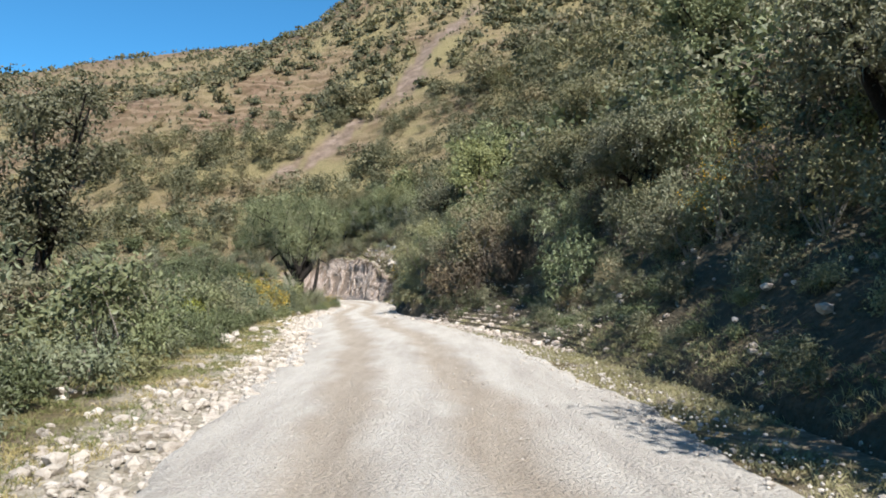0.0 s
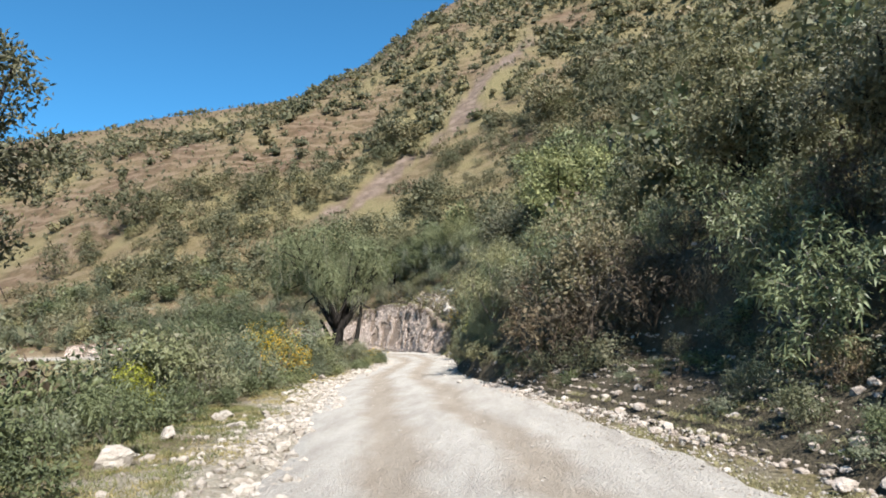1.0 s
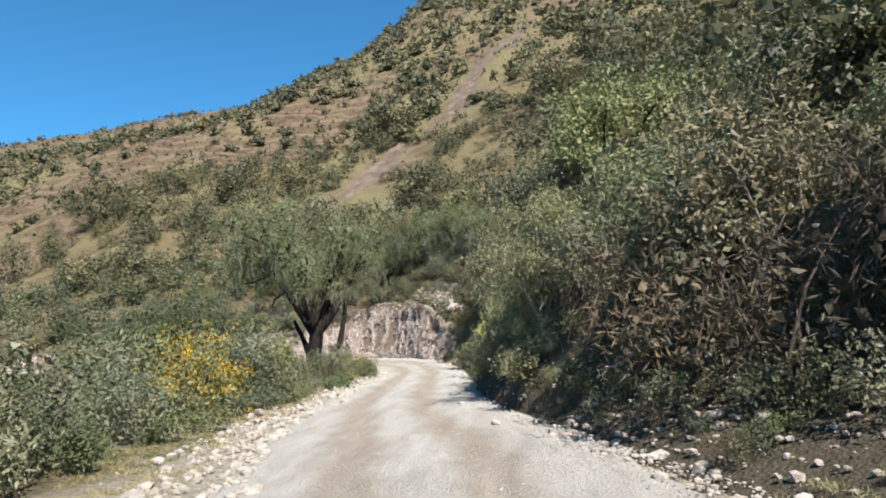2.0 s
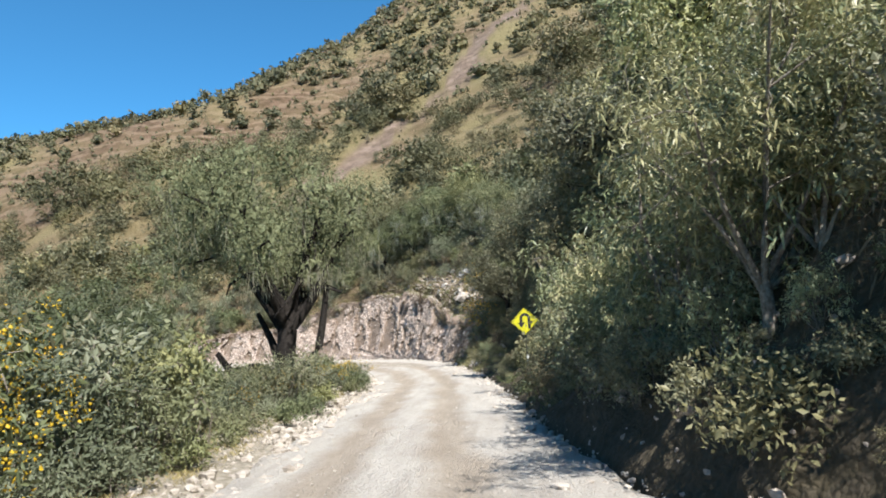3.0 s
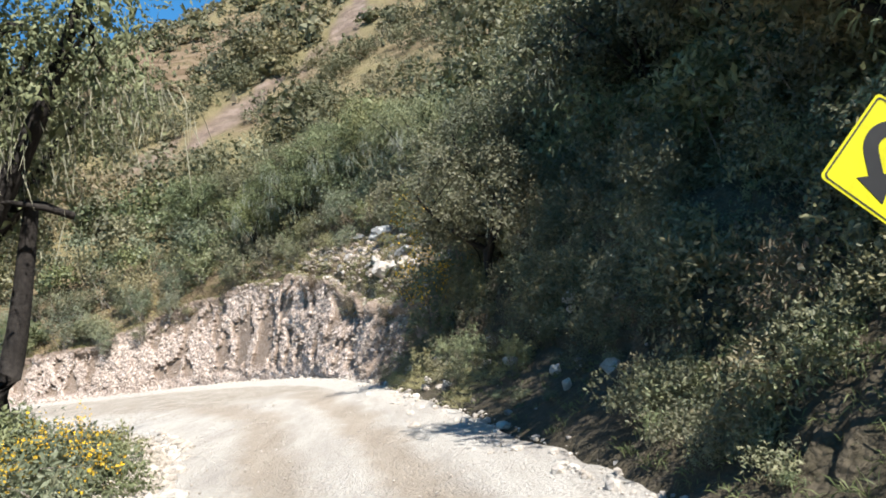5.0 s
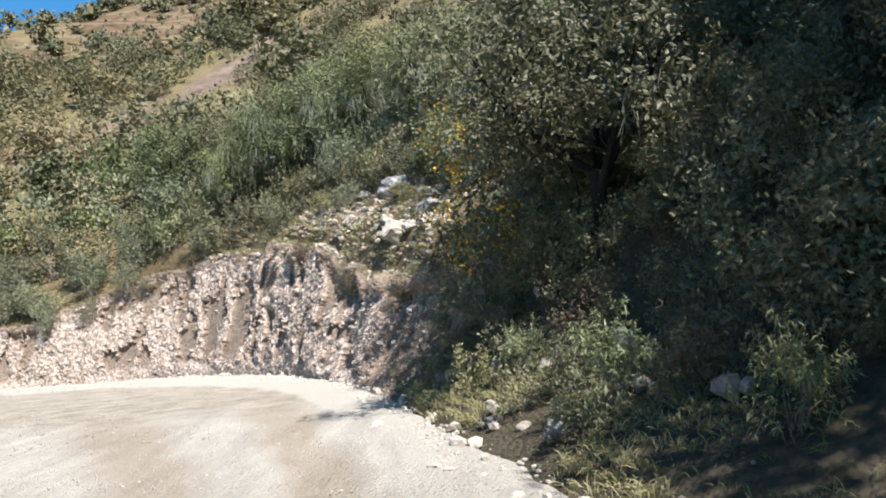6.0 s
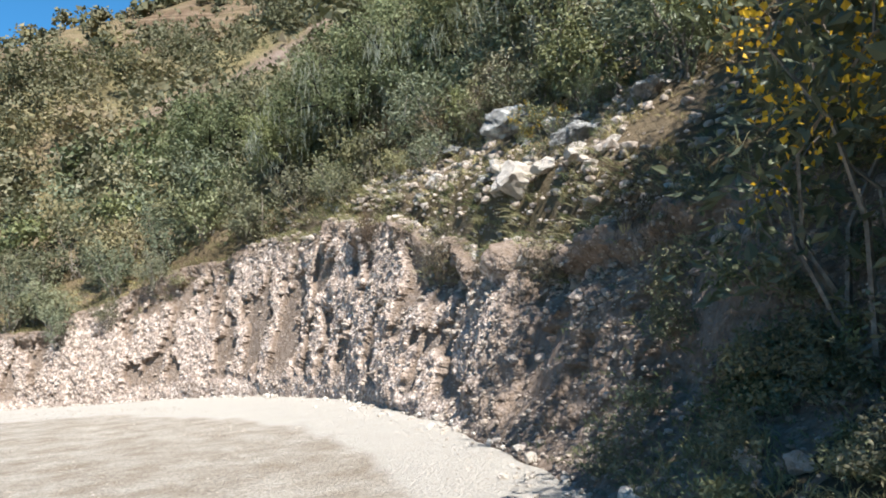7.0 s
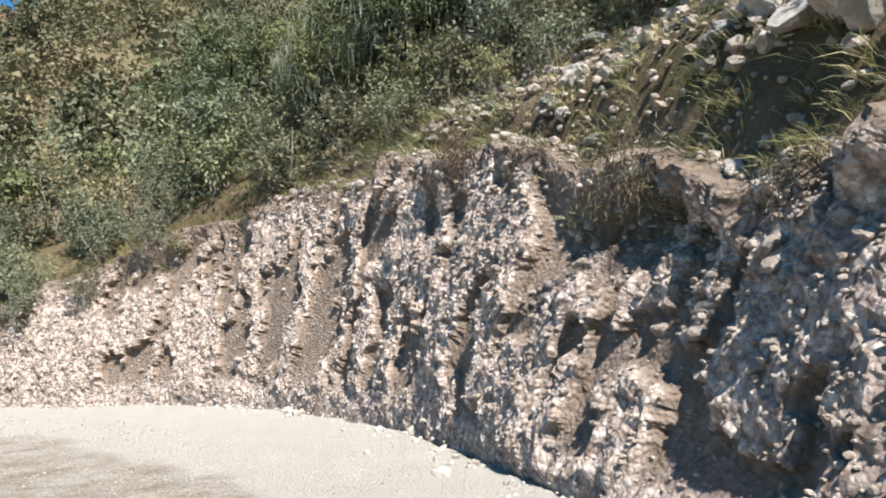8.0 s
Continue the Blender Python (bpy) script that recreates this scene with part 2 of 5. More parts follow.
def calc(nodes, links, op, a, b, clamp=False):
    m = nodes.new("ShaderNodeMath")
    m.operation, m.use_clamp = op, clamp
    for sock, v in zip(m.inputs, (a, b)):
        if isinstance(v, (int, float)):
            sock.default_value = v
        else:
            links.new(v, sock)
    return m.outputs[0]


def bump(nodes, links, bsdf, height, dist, strength=1.0):
    b = nodes.new("ShaderNodeBump")
    b.inputs["Strength"].default_value, b.inputs["Distance"].default_value = strength, dist
    links.new(height, b.inputs["Height"])
    links.new(b.outputs[0], bsdf.inputs["Normal"])


def attr(nodes, name):
    a = nodes.new("ShaderNodeAttribute")
    a.attribute_name = name
    return a.outputs["Fac"]


THICK = {}


def leaf_material(name, cols, glow=0.22, rough=0.55, tint=None):
    """Leaves that let some light through; cols from dark to light, varied leaf by leaf and plant by plant."""
    m, n, l, b = material(name, rough, 0.35)
    isl = n.new("ShaderNodeNewGeometry").outputs["Random Per Island"]
    per = n.new("ShaderNodeObjectInfo").outputs["Random"] if tint is None else attr(n, tint)
    f = calc(n, l, "ADD", calc(n, l, "MULTIPLY", isl, 0.45), calc(n, l, "MULTIPLY", per, 0.55))
    c = ramp(n, l, f, [(i / (len(cols) - 1), k) for i, k in enumerate(cols)])
    # each plant has its own hue: dark green, plain, yellowish or browned
    hue = calc(n, l, "FRACT", calc(n, l, "MULTIPLY", per, 7.31), 0)
    c = mixc(n, l, 1.0, c, ramp(n, l, hue, [(0.0, (0.72, 0.78, 0.72)), (0.35, (0.88, 0.94, 0.86)), (0.6, (1, 1, 1)), (0.8, (1.12, 1.13, 0.88)), (1.0, (1.14, 1.02, 0.94))]), "MULTIPLY")
    l.new(c, b.inputs["Base Color"])
    tr = n.new("ShaderNodeBsdfTranslucent")
    l.new(mixc(n, l, 0.35, c, (0.17, 0.20, 0.085)), tr.inputs["Color"])
    mx = n.new("ShaderNodeMixShader")
    mx.inputs[0].default_value = glow
    l.new(b.outputs[0], mx.inputs[1])
    l.new(tr.outputs[0], mx.inputs[2])
    l.new(mx.outputs[0], n["Material Output"].inputs["Surface"])
    if tint is None:  # the same leaves for joined scrub, where each plant carries its tint
        THICK[m] = leaf_material(name + " in scrub", cols, glow, rough, "tint")
    return m


LEAF_OLIVE = leaf_material("olive leaves", [(0.057, 0.056, 0.035), (0.144, 0.135, 0.082), (0.27, 0.24, 0.152)])
LEAF_GREEN = leaf_material("green leaves", [(0.052, 0.060, 0.033), (0.130, 0.141, 0.070), (0.245, 0.245, 0.125)])
LEAF_GREY = leaf_material("grey-green leaves", [(0.072, 0.080, 0.050), (0.152, 0.160, 0.104), (0.27, 0.265, 0.178)], 0.25)
LEAF_MOSSY = leaf_material("dull grey-green tree leaves", [(0.050, 0.058, 0.030), (0.125, 0.138, 0.068), (0.24, 0.245, 0.13)], 0.22, 0.7)
LEAF_LONG = leaf_material("long pale leaves", [(0.10, 0.113, 0.06), (0.232, 0.243, 0.135), (0.44, 0.42, 0.265)], 0.25, 0.42)
LEAF_YELLOW = leaf_material("yellow-green leaves", [(0.110, 0.143, 0.020), (0.220, 0.242, 0.030), (0.396, 0.374, 0.050)], 0.35)
LEAF_DRY = leaf_material("dry brown twigs and leaves", [(0.045, 0.031, 0.023), (0.10, 0.07, 0.05), (0.19, 0.145, 0.10)], 0.15, 0.8)
LEAF_FAR = leaf_material("hillside shrub leaves", [(0.043, 0.045, 0.027), (0.097, 0.093, 0.052), (0.154, 0.137, 0.08), (0.205, 0.166, 0.118)], 0.15, 0.7, "tint")
MOSS = leaf_material("hanging grey moss", [(0.16, 0.165, 0.14), (0.25, 0.25, 0.21), (0.36, 0.355, 0.30)], 0.2, 0.9)
STRAW = leaf_material("dry grass", [(0.15, 0.135, 0.06), (0.29, 0.24, 0.125), (0.43, 0.36, 0.22)], 0.25, 0.7)
GRASS = leaf_material("green grass", [(0.055, 0.075, 0.028), (0.12, 0.138, 0.055), (0.23, 0.215, 0.105)], 0.3, 0.6)
FLOWER = leaf_material("yellow petals", [(0.42, 0.21, 0.012), (0.56, 0.33, 0.018), (0.66, 0.44, 0.03)], 0.3, 0.6)


def bark_material(name, dark, light):
    m, n, l, b = material(name, 0.9, 0.2)
    t = noise_tex(n, l, 14, 8)
    l.new(ramp(n, l, t.outputs[0], [(0.3, dark), (0.7, light)]), b.inputs["Base Color"])
    bump(n, l, b, noise_tex(n, l, 40, 4).outputs[0], 0.02)
    return m


BARK = bark_material("dark bark", (0.010, 0.008, 0.007), (0.032, 0.027, 0.023))
ROOT = bark_material("brown roots", (0.035, 0.026, 0.02), (0.13, 0.098, 0.072))
TWIG = bark_material("grey twigs", (0.10, 0.08, 0.06), (0.28, 0.25, 0.21))


def soil_material():
    """The sheet of ground: dry verge near the road, tan and reddish soil with dry grass on the hill."""
    m, n, l, b = material("dry soil and grass", 0.95, 0.15)
    co = n.new("ShaderNodeTexCoord").outputs["Object"]
    big = noise_tex(n, l, 0.06, 8, 0.65, co).outputs[0]
    mid = noise_tex(n, l, 0.55, 10, 0.75, co).outputs[0]
    fine = noise_tex(n, l, 9.0, 6, 0.7, co).outputs[0]
    tan = ramp(n, l, mid, [(0.30, (0.042, 0.037, 0.021)), (0.44, (0.09, 0.064, 0.04)), (0.56, (0.138, 0.098, 0.07)), (0.66, (0.172, 0.122, 0.09)), (0.8, (0.25, 0.185, 0.145))])
    grass = ramp(n, l, fine, [(0.32, (0.06, 0.055, 0.026)), (0.5, (0.155, 0.13, 0.063)), (0.72, (0.30, 0.245, 0.14))])
    tan = mixc(n, l, 1.0, tan, (0.86, 0.80, 0.74), "MULTIPLY")
    hill = mixc(n, l, ramp(n, l, big, [(0.45, (0, 0, 0)), (0.7, (0.55, 0.55, 0.55))]), tan, grass)
    # cattle paths along the contours
    sep = n.new("ShaderNodeSeparateXYZ")
    l.new(co, sep.inputs[0])
    wob = calc(n, l, "MULTIPLY", noise_tex(n, l, 0.05, 5, 0.6, co).outputs[0], 16.0)
    line = calc(n, l, "SINE", calc(n, l, "MULTIPLY", calc(n, l, "ADD", sep.outputs[2], wob), 2.6), 0)
    hill = mixc(n, l, ramp(n, l, calc(n, l, "ADD", line, calc(n, l, "MULTIPLY", mid, 0.8)), [(0.55, (0, 0, 0)), (1.0, (0.45, 0.45, 0.45))]), hill, (0.215, 0.158, 0.11))
    scarc = ramp(n, l, mid, [(0.3, (0.07, 0.05, 0.038)), (0.5, (0.17, 0.125, 0.098)), (0.75, (0.30, 0.235, 0.195))])
    scarc = mixc(n, l, ramp(n, l, line, [(0.3, (0, 0, 0)), (0.9, (0.5, 0.5, 0.5))]), scarc, (0.10, 0.075, 0.05))
    c = mixc(n, l, attr(n, "bare"), grass, hill)
    c = mixc(n, l, attr(n, "scar"), c, scarc)
    stony = ramp(n, l, fine, [(0.30, (0.22, 0.185, 0.135)), (0.55, (0.38, 0.335, 0.265)), (0.8, (0.52, 0.475, 0.40))])
    c = mixc(n, l, attr(n, "stony"), c, stony)
    l.new(c, b.inputs["Base Color"])
    bump(n, l, b, calc(n, l, "ADD", fine, calc(n, l, "MULTIPLY", mid, 1.5)), 0.12)
    return m


def road_material():
    """Packed pale gravel: chalky bands, tan wheel tracks, loose stones. 'across' runs from -1 to 1."""
    m, n, l, b = material("pale gravel", 0.95, 0.15)
    co = n.new("ShaderNodeTexCoord").outputs["Object"]
    across = attr(n, "across")
    wob = noise_tex(n, l, 0.25, 5, 0.6, co).outputs[0]
    a = calc(n, l, "ADD", across, calc(n, l, "MULTIPLY", calc(n, l, "SUBTRACT", wob, 0.5), 0.5))
    # two tracks, at -0.42 and 0.30 across
    t1 = calc(n, l, "ABSOLUTE", calc(n, l, "ADD", a, 0.45), 0)
    t2 = calc(n, l, "ABSOLUTE", calc(n, l, "SUBTRACT", a, 0.22), 0)
    tr = calc(n, l, "MINIMUM", t1, t2)
    track = ramp(n, l, tr, [(0.08, (1, 1, 1)), (0.24, (0, 0, 0))])
    grit = noise_tex(n, l, 30, 6, 0.75, co).outputs[0]
    peb = noise_tex(n, l, 26, kind="voronoi", coord=co).outputs["Distance"]
    mp = n.new("ShaderNodeMapping")
    mp.inputs["Scale"].default_value = (1.0, 0.16, 1.0)
    l.new(co, mp.inputs[0])
    mid = noise_tex(n, l, 1.8, 8, 0.75, mp.outputs[0]).outputs[0]
    pale = ramp(n, l, mid, [(0.3, (0.32, 0.288, 0.252)), (0.5, (0.425, 0.39, 0.345)), (0.72, (0.52, 0.485, 0.435))])
    tanc = ramp(n, l, mid, [(0.3, (0.24, 0.19, 0.14)), (0.7, (0.35, 0.29, 0.225))])
    patch = noise_tex(n, l, 1.3, 6, 0.7, co).outputs[0]
    c = mixc(n, l, calc(n, l, "MULTIPLY", track, 0.72), pale, tanc)
    c = mixc(n, l, attr(n, "chalk"), c, mixc(n, l, patch, (0.385, 0.35, 0.305), (0.47, 0.435, 0.385)))
    grey = ramp(n, l, grit, [(0.3, (0.20, 0.178, 0.15)), (0.5, (0.36, 0.325, 0.28)), (0.75, (0.52, 0.48, 0.42))])
    grey = mixc(n, l, 0.8, grey, ramp(n, l, patch, [(0.36, (0.62, 0.55, 0.47)), (0.62, (1.08, 1.07, 1.05))]), "MULTIPLY")
    c = mixc(n, l, attr(n, "loose"), c, grey)
    c = mixc(n, l, 0.55, c, ramp(n, l, grit, [(0.28, (0.45, 0.42, 0.38)), (0.55, (1, 1, 1))]), "MULTIPLY")
    l.new(c, b.inputs["Base Color"])
    bump(n, l, b, calc(n, l, "ADD", grit, calc(n, l, "MULTIPLY", peb, -0.8)), 0.035)
    return m


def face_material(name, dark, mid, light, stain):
    """A cut earth face: pale stony marl with brown soil in the runnels; the brown also stands in for shade."""
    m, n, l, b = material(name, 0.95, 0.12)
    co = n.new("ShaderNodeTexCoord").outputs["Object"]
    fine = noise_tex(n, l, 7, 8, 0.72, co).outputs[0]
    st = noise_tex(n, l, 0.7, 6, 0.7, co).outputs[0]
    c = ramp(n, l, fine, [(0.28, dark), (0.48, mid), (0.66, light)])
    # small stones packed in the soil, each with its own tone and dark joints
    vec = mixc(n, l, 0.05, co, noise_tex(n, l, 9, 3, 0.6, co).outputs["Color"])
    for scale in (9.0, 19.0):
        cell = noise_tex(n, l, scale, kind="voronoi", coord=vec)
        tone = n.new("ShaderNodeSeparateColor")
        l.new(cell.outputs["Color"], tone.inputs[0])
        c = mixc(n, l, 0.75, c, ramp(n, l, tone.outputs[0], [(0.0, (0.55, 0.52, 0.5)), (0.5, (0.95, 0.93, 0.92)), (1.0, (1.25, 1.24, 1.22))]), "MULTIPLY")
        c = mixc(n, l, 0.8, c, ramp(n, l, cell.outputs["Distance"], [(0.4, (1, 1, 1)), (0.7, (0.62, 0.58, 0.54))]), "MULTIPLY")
    # one brown for runnel soil and for shade painted in hollows and at one end
    soil_shade_tone = mixc(n, l, ramp(n, l, fine, [(0.4, (0, 0, 0)), (0.8, (0.45, 0.45, 0.45))]), stain, mid)
    worn = calc(n, l, "ADD", attr(n, "soil_and_shade"), calc(n, l, "MULTIPLY", calc(n, l, "SUBTRACT", fine, 0.5), 0.9))
    c = mixc(n, l, ramp(n, l, worn, [(0.2, (0, 0, 0)), (0.55, (1, 1, 1))]), c, soil_shade_tone)
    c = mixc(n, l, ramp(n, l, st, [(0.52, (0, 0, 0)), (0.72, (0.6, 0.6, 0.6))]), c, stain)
    l.new(c, b.inputs["Base Color"])
    bump(n, l, b, calc(n, l, "ADD", fine, calc(n, l, "MULTIPLY", cell.outputs["Distance"], -0.6)), 0.06)
    return m


def stone_material(name, dark, mid, light):
    m, n, l, b = material(name, 0.85, 0.25)
    t = noise_tex(n, l, 5, 8, 0.7).outputs[0]
    c = ramp(n, l, t, [(0.3, dark), (0.5, mid), (0.7, light)])
    r = n.new("ShaderNodeNewGeometry").outputs["Random Per Island"]
    o = n.new("ShaderNodeObjectInfo").outputs["Random"]
    f = calc(n, l, "ADD", calc(n, l, "MULTIPLY", r, 0.5), calc(n, l, "MULTIPLY", o, 0.5))
    c = mixc(n, l, 1.0, c, ramp(n, l, f, [(0.1, (0.72, 0.68, 0.62)), (0.9, (1.1, 1.08, 1.05))]), "MULTIPLY")
    l.new(c, b.inputs["Base Color"])
    bump(n, l, b, noise_tex(n, l, 22, 6, 0.7).outputs[0], 0.04)
    return m


SOIL, ROAD = soil_material(), road_material()
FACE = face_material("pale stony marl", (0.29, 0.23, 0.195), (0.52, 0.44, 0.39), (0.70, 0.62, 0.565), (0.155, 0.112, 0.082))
# brown soil, its tones set darker to carry the shade under the trees
BANKM = face_material("bank soil darkened for shade", (0.08, 0.064, 0.048), (0.185, 0.148, 0.115), (0.34, 0.285, 0.235), (0.06, 0.05, 0.032))
STONE = stone_material("pale limestone", (0.30, 0.262, 0.228), (0.46, 0.418, 0.375), (0.62, 0.58, 0.53))
CUTSTONE = stone_material("broken marl stone", (0.24, 0.195, 0.165), (0.42, 0.36, 0.315), (0.60, 0.535, 0.48))
BOULDER = stone_material("grey boulder", (0.03, 0.03, 0.031), (0.19, 0.19, 0.186), (0.50, 0.495, 0.475))

# ---- ground, one sheet to the horizon ----
def steps(lo, hi, fine, far):
    """Grid lines: fine between lo and hi, then ever wider out to far on both ends."""
    mid = list(np.arange(lo, hi + 1e-6, fine))
    up, w = [hi], fine
    while up[-1] < far:
        w *= 1.09
        up.append(up[-1] + min(w, 60))
    dn, w = [lo], fine
    while dn[-1] > -far:
        w *= 1.09
        dn.append(dn[-1] - min(w, 60))
    return np.array(dn[:0:-1] + mid + up[1:])


gx, gy = steps(-27, 10, 0.3, 1800), steps(-4, 101, 0.35, 1800)
GX, GY = np.meshgrid(gx, gy)
GZ = ground_z(GX, GY)
nx = len(gx)
idx = (np.arange(len(gy) - 1)[:, None] * nx + np.arange(nx - 1)[None]).ravel()
gd = side(GX, GY, OUTER)
gi = -side(GX, GY, INNER)
stony = smooth(3.0, 0.9, gi + 1.6 * fbm(GX.ravel() / 1.5, GY.ravel() / 1.5, 61)) * (gi > -3)
gs = side(GX, GY, OUTER, True)[1]
stony = np.maximum(stony, (0.4 + 0.35 * smooth(20, 30, GY.ravel())) * smooth(0.9, 0.2, gd) * (gd > -2.5) * np.maximum(smooth(24, 30, GY.ravel()), smooth(-0.15, 0.25, fbm(GX.ravel() / 0.9, GY.ravel() / 0.9, 66))))
hill_bare = np.maximum(bareness(GX.ravel(), GY.ravel(), GZ.ravel()) * smooth(6, 30, gd), 0.65 * smooth(1.5, 0.2, np.maximum(gd, gi - 2)) * smooth(-0.3, 0.2, fbm(GX.ravel() / 1.2, GY.ravel() / 1.2, 63)))
hill_bare = np.maximum(hill_bare, 0.8 * smooth(S68 + 2, S68 + 8, gs) * smooth(14, 8, gd) * (gd > 0))
ground = new("ground", raw_mesh("ground", np.stack([GX.ravel(), GY.ravel(), GZ.ravel()], 1), np.stack([idx, idx + 1, idx + nx + 1, idx + nx], 1), [SOIL],
             {"bare": hill_bare, "scar": scar(GX, GY).ravel() * smooth(6, 30, gd), "stony": stony}, True))
tagged(ground, "dry tan hillside and grassy stony road verges", "ground", kind="structure")

# ---- road ----
def road_mesh():
    rows = 1100
    # walk both edges together: match them by evenly shared length, stretch by stretch
    def stretch(line, marks):
        ln = np.concatenate([[0], np.cumsum(np.linalg.norm(np.diff(line, axis=0), axis=1))])
        near = [ln[((line - np.array(m)) ** 2).sum(1).argmin()] for m in marks]
        s = np.interp(np.linspace(0, len(marks) - 1, rows), np.arange(len(marks)), near)
        return np.stack([np.interp(s, ln, line[:, 0]), np.interp(s, ln, line[:, 1])], 1)
    o = stretch(OUTER, [(4.3, -20), (3.8, 9), (1.6, 24.5), (-2.1, 39), (-3.7, 56), (-6.1, 74), (-12.6, 90.2), (-24, 95.2), (-45, 97), (-90, 94)])
    i = stretch(INNER, [(-2.2, -20), (-2.4, 9), (-4.7, 25), (-6.8, 39), (-7.7, 55), (-9.6, 64.5), (-15, 73), (-25, 80), (-45, 84), (-90, 84)])
    off = np.interp(o[:, 1], [5, 14, 22, 30, 34], [1.35, 1.35, 1.1, 0.5, 0.0])[:, None]
    o = o + unit(i - o) * off
    ry = np.arange(rows) * 0.2
    i, o = i + unit(i - o) * (0.28 * turned(ry / 1.3, 0 * ry, 51, 3))[:, None], o + unit(i - o) * (0.3 * turned(ry / 1.1, 0 * ry, 52, 3))[:, None]
    cols = 41
    u = np.linspace(-1.04, 1.03, cols)
    w = ((u + 1) / 2)[None, :, None]
    P = i[:, None] * (1 - w) + o[:, None] * w
    x, y = P[..., 0], P[..., 1]
    z = 0.035 + 0.05 * (1 - u[None] ** 2) + 0.025 * turned(x / 1.2, y / 1.2, 3) + 0.008 * turned(x / 0.3, y / 0.3, 4)
    for c in (-0.45, 0.22):
        z = z - 0.045 * smooth(76, 68, y) * np.exp(-((u[None] - c) / 0.13) ** 2)
    z[:, 0] -= 0.1
    z[:, -1] -= 0.1
    # loose grey gravel on the inside of the bend
    edge = np.interp(y, [72, 78, 82, 88], [0.52, 0.48, 0.36, 0.26])
    loose = smooth(0.02, -0.015, u[None] - edge + 0.10 * fbm(x / 2, y / 2, 8)) * smooth(71, 75, y) * smooth(-0.95, -0.6, u[None] + 0.2 * fbm(x, y, 12))
    k = (np.arange(rows - 1)[:, None] * cols + np.arange(cols - 1)[None]).ravel()
    return raw_mesh("road", np.stack([x.ravel(), y.ravel(), z.ravel()], 1), np.stack([k, k + 1, k + cols + 1, k + cols], 1), [ROAD],
                    {"across": np.broadcast_to(u, x.shape).ravel(), "loose": loose.ravel(), "chalk": (smooth(66, 76, y) * smooth(-0.04, 0.04, u[None] - edge + 0.1 * fbm(x / 2, y / 2, 8))).ravel()}, True)


tagged(new("road", road_mesh()), "pale packed gravel road with two tan wheel tracks", "road", kind="structure")


# ---- the cut bank along the outer edge ----
def bank_mesh(name, s0, s1, step, mat, rill, seed):
    s = np.arange(s0, s1 + 1e-6, step)
    px, py = np.interp(s, RLEN, OUTER[:, 0]), np.interp(s, RLEN, OUTER[:, 1])
    tx, ty = np.gradient(px), np.gradient(py)
    ln = np.hypot(tx, ty)
    nxv, nyv = ty / ln, -tx / ln
    H, back = bank_at(s)
    rows = int(4.4 / step)
    v = np.concatenate([np.linspace(-0.06, 1, rows), 1 + np.linspace(0.15, 1.0, 8)])
    S, Vv = np.meshgrid(s, v, indexing="ij")
    Hh, Bb = H[:, None], back[:, None]
    up = np.clip(Vv, None, 1)
    ends = (smooth(s0, s0 + 1.5, s) * smooth(s1, s1 - 1.5, s))[:, None]
    rill = rill * ends
    lip = ends * 0.5 * fbm(S / 1.1, 0 * S, seed + 3) + ends * 0.25 * fbm(S / 0.35, 0 * S, seed + 4)
    z = up * (Hh + lip * 0.8) + 0.0
    over = np.clip(Vv - 1, 0, 1)
    z = z + over * 0.6 - over ** 2 * 1.3
    tal = talus_at(s)[:, None]
    kt = 0.30 * np.clip(tal, 0, 1)  # share of the height that the loose slope takes
    d = tal * np.clip(up / (kt + 1e-6), -0.2, 1) * (kt > 0) + (Bb - tal) * np.sign(up - kt) * np.clip(np.abs(up - kt) / (1 - kt), 0, 1) ** 1.25 * ((up > kt) | (kt == 0)) + over * 2.0
    wx = S + 0.35 * turned(S / 0.8, z / 0.8, seed + 9, 3)
    wz = z + 0.5 * turned(S / 0.7, z / 0.7, seed + 15, 3)
    g = fbm(wx / 0.62, wz / 1.5 + wx / 2.2, seed, 3) + 0.2 * turned(S / 0.34, z / 0.5, seed + 18, 2) + 0.12 * turned(S / 0.14, z / 0.14, seed + 19, 2)
    g = g + 0.06 - 0.10 * smooth(148, 157, S)
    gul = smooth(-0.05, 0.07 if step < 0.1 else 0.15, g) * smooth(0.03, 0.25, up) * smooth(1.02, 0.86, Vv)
    d = d + rill * (0.23 * gul + 0.32 * turned(S / 2.2, z / 3.0, seed + 1, 2) + (0.16 * turned(S / 0.5, z / 0.5, seed + 2, 3) + 0.10 * turned(S / 0.12, z / 0.12, seed + 6, 2)) * (1 - 0.85 * gul)
                    - 0.26 * smooth(0.80, 0.93, Vv) * smooth(1.5, 1.0, Vv) * smooth(-0.1, 0.2, turned(S / 0.9, 0 * S, seed + 21, 2))) * smooth(-0.05, 0.12, up) * smooth(2.0, 1.1, Vv)
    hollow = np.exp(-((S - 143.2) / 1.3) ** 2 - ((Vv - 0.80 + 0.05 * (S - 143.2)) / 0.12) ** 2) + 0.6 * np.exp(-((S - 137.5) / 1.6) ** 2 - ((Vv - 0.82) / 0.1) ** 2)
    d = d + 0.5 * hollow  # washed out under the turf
    # the runnel brown fills the hollow too, painting the shade inside it
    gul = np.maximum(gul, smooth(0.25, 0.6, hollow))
    x = px[:, None] + nxv[:, None] * d
    y = py[:, None] + nyv[:, None] * d
    c = len(v)
    k = (np.arange(len(s) - 1)[:, None] * c + np.arange(c - 1)[None]).ravel()
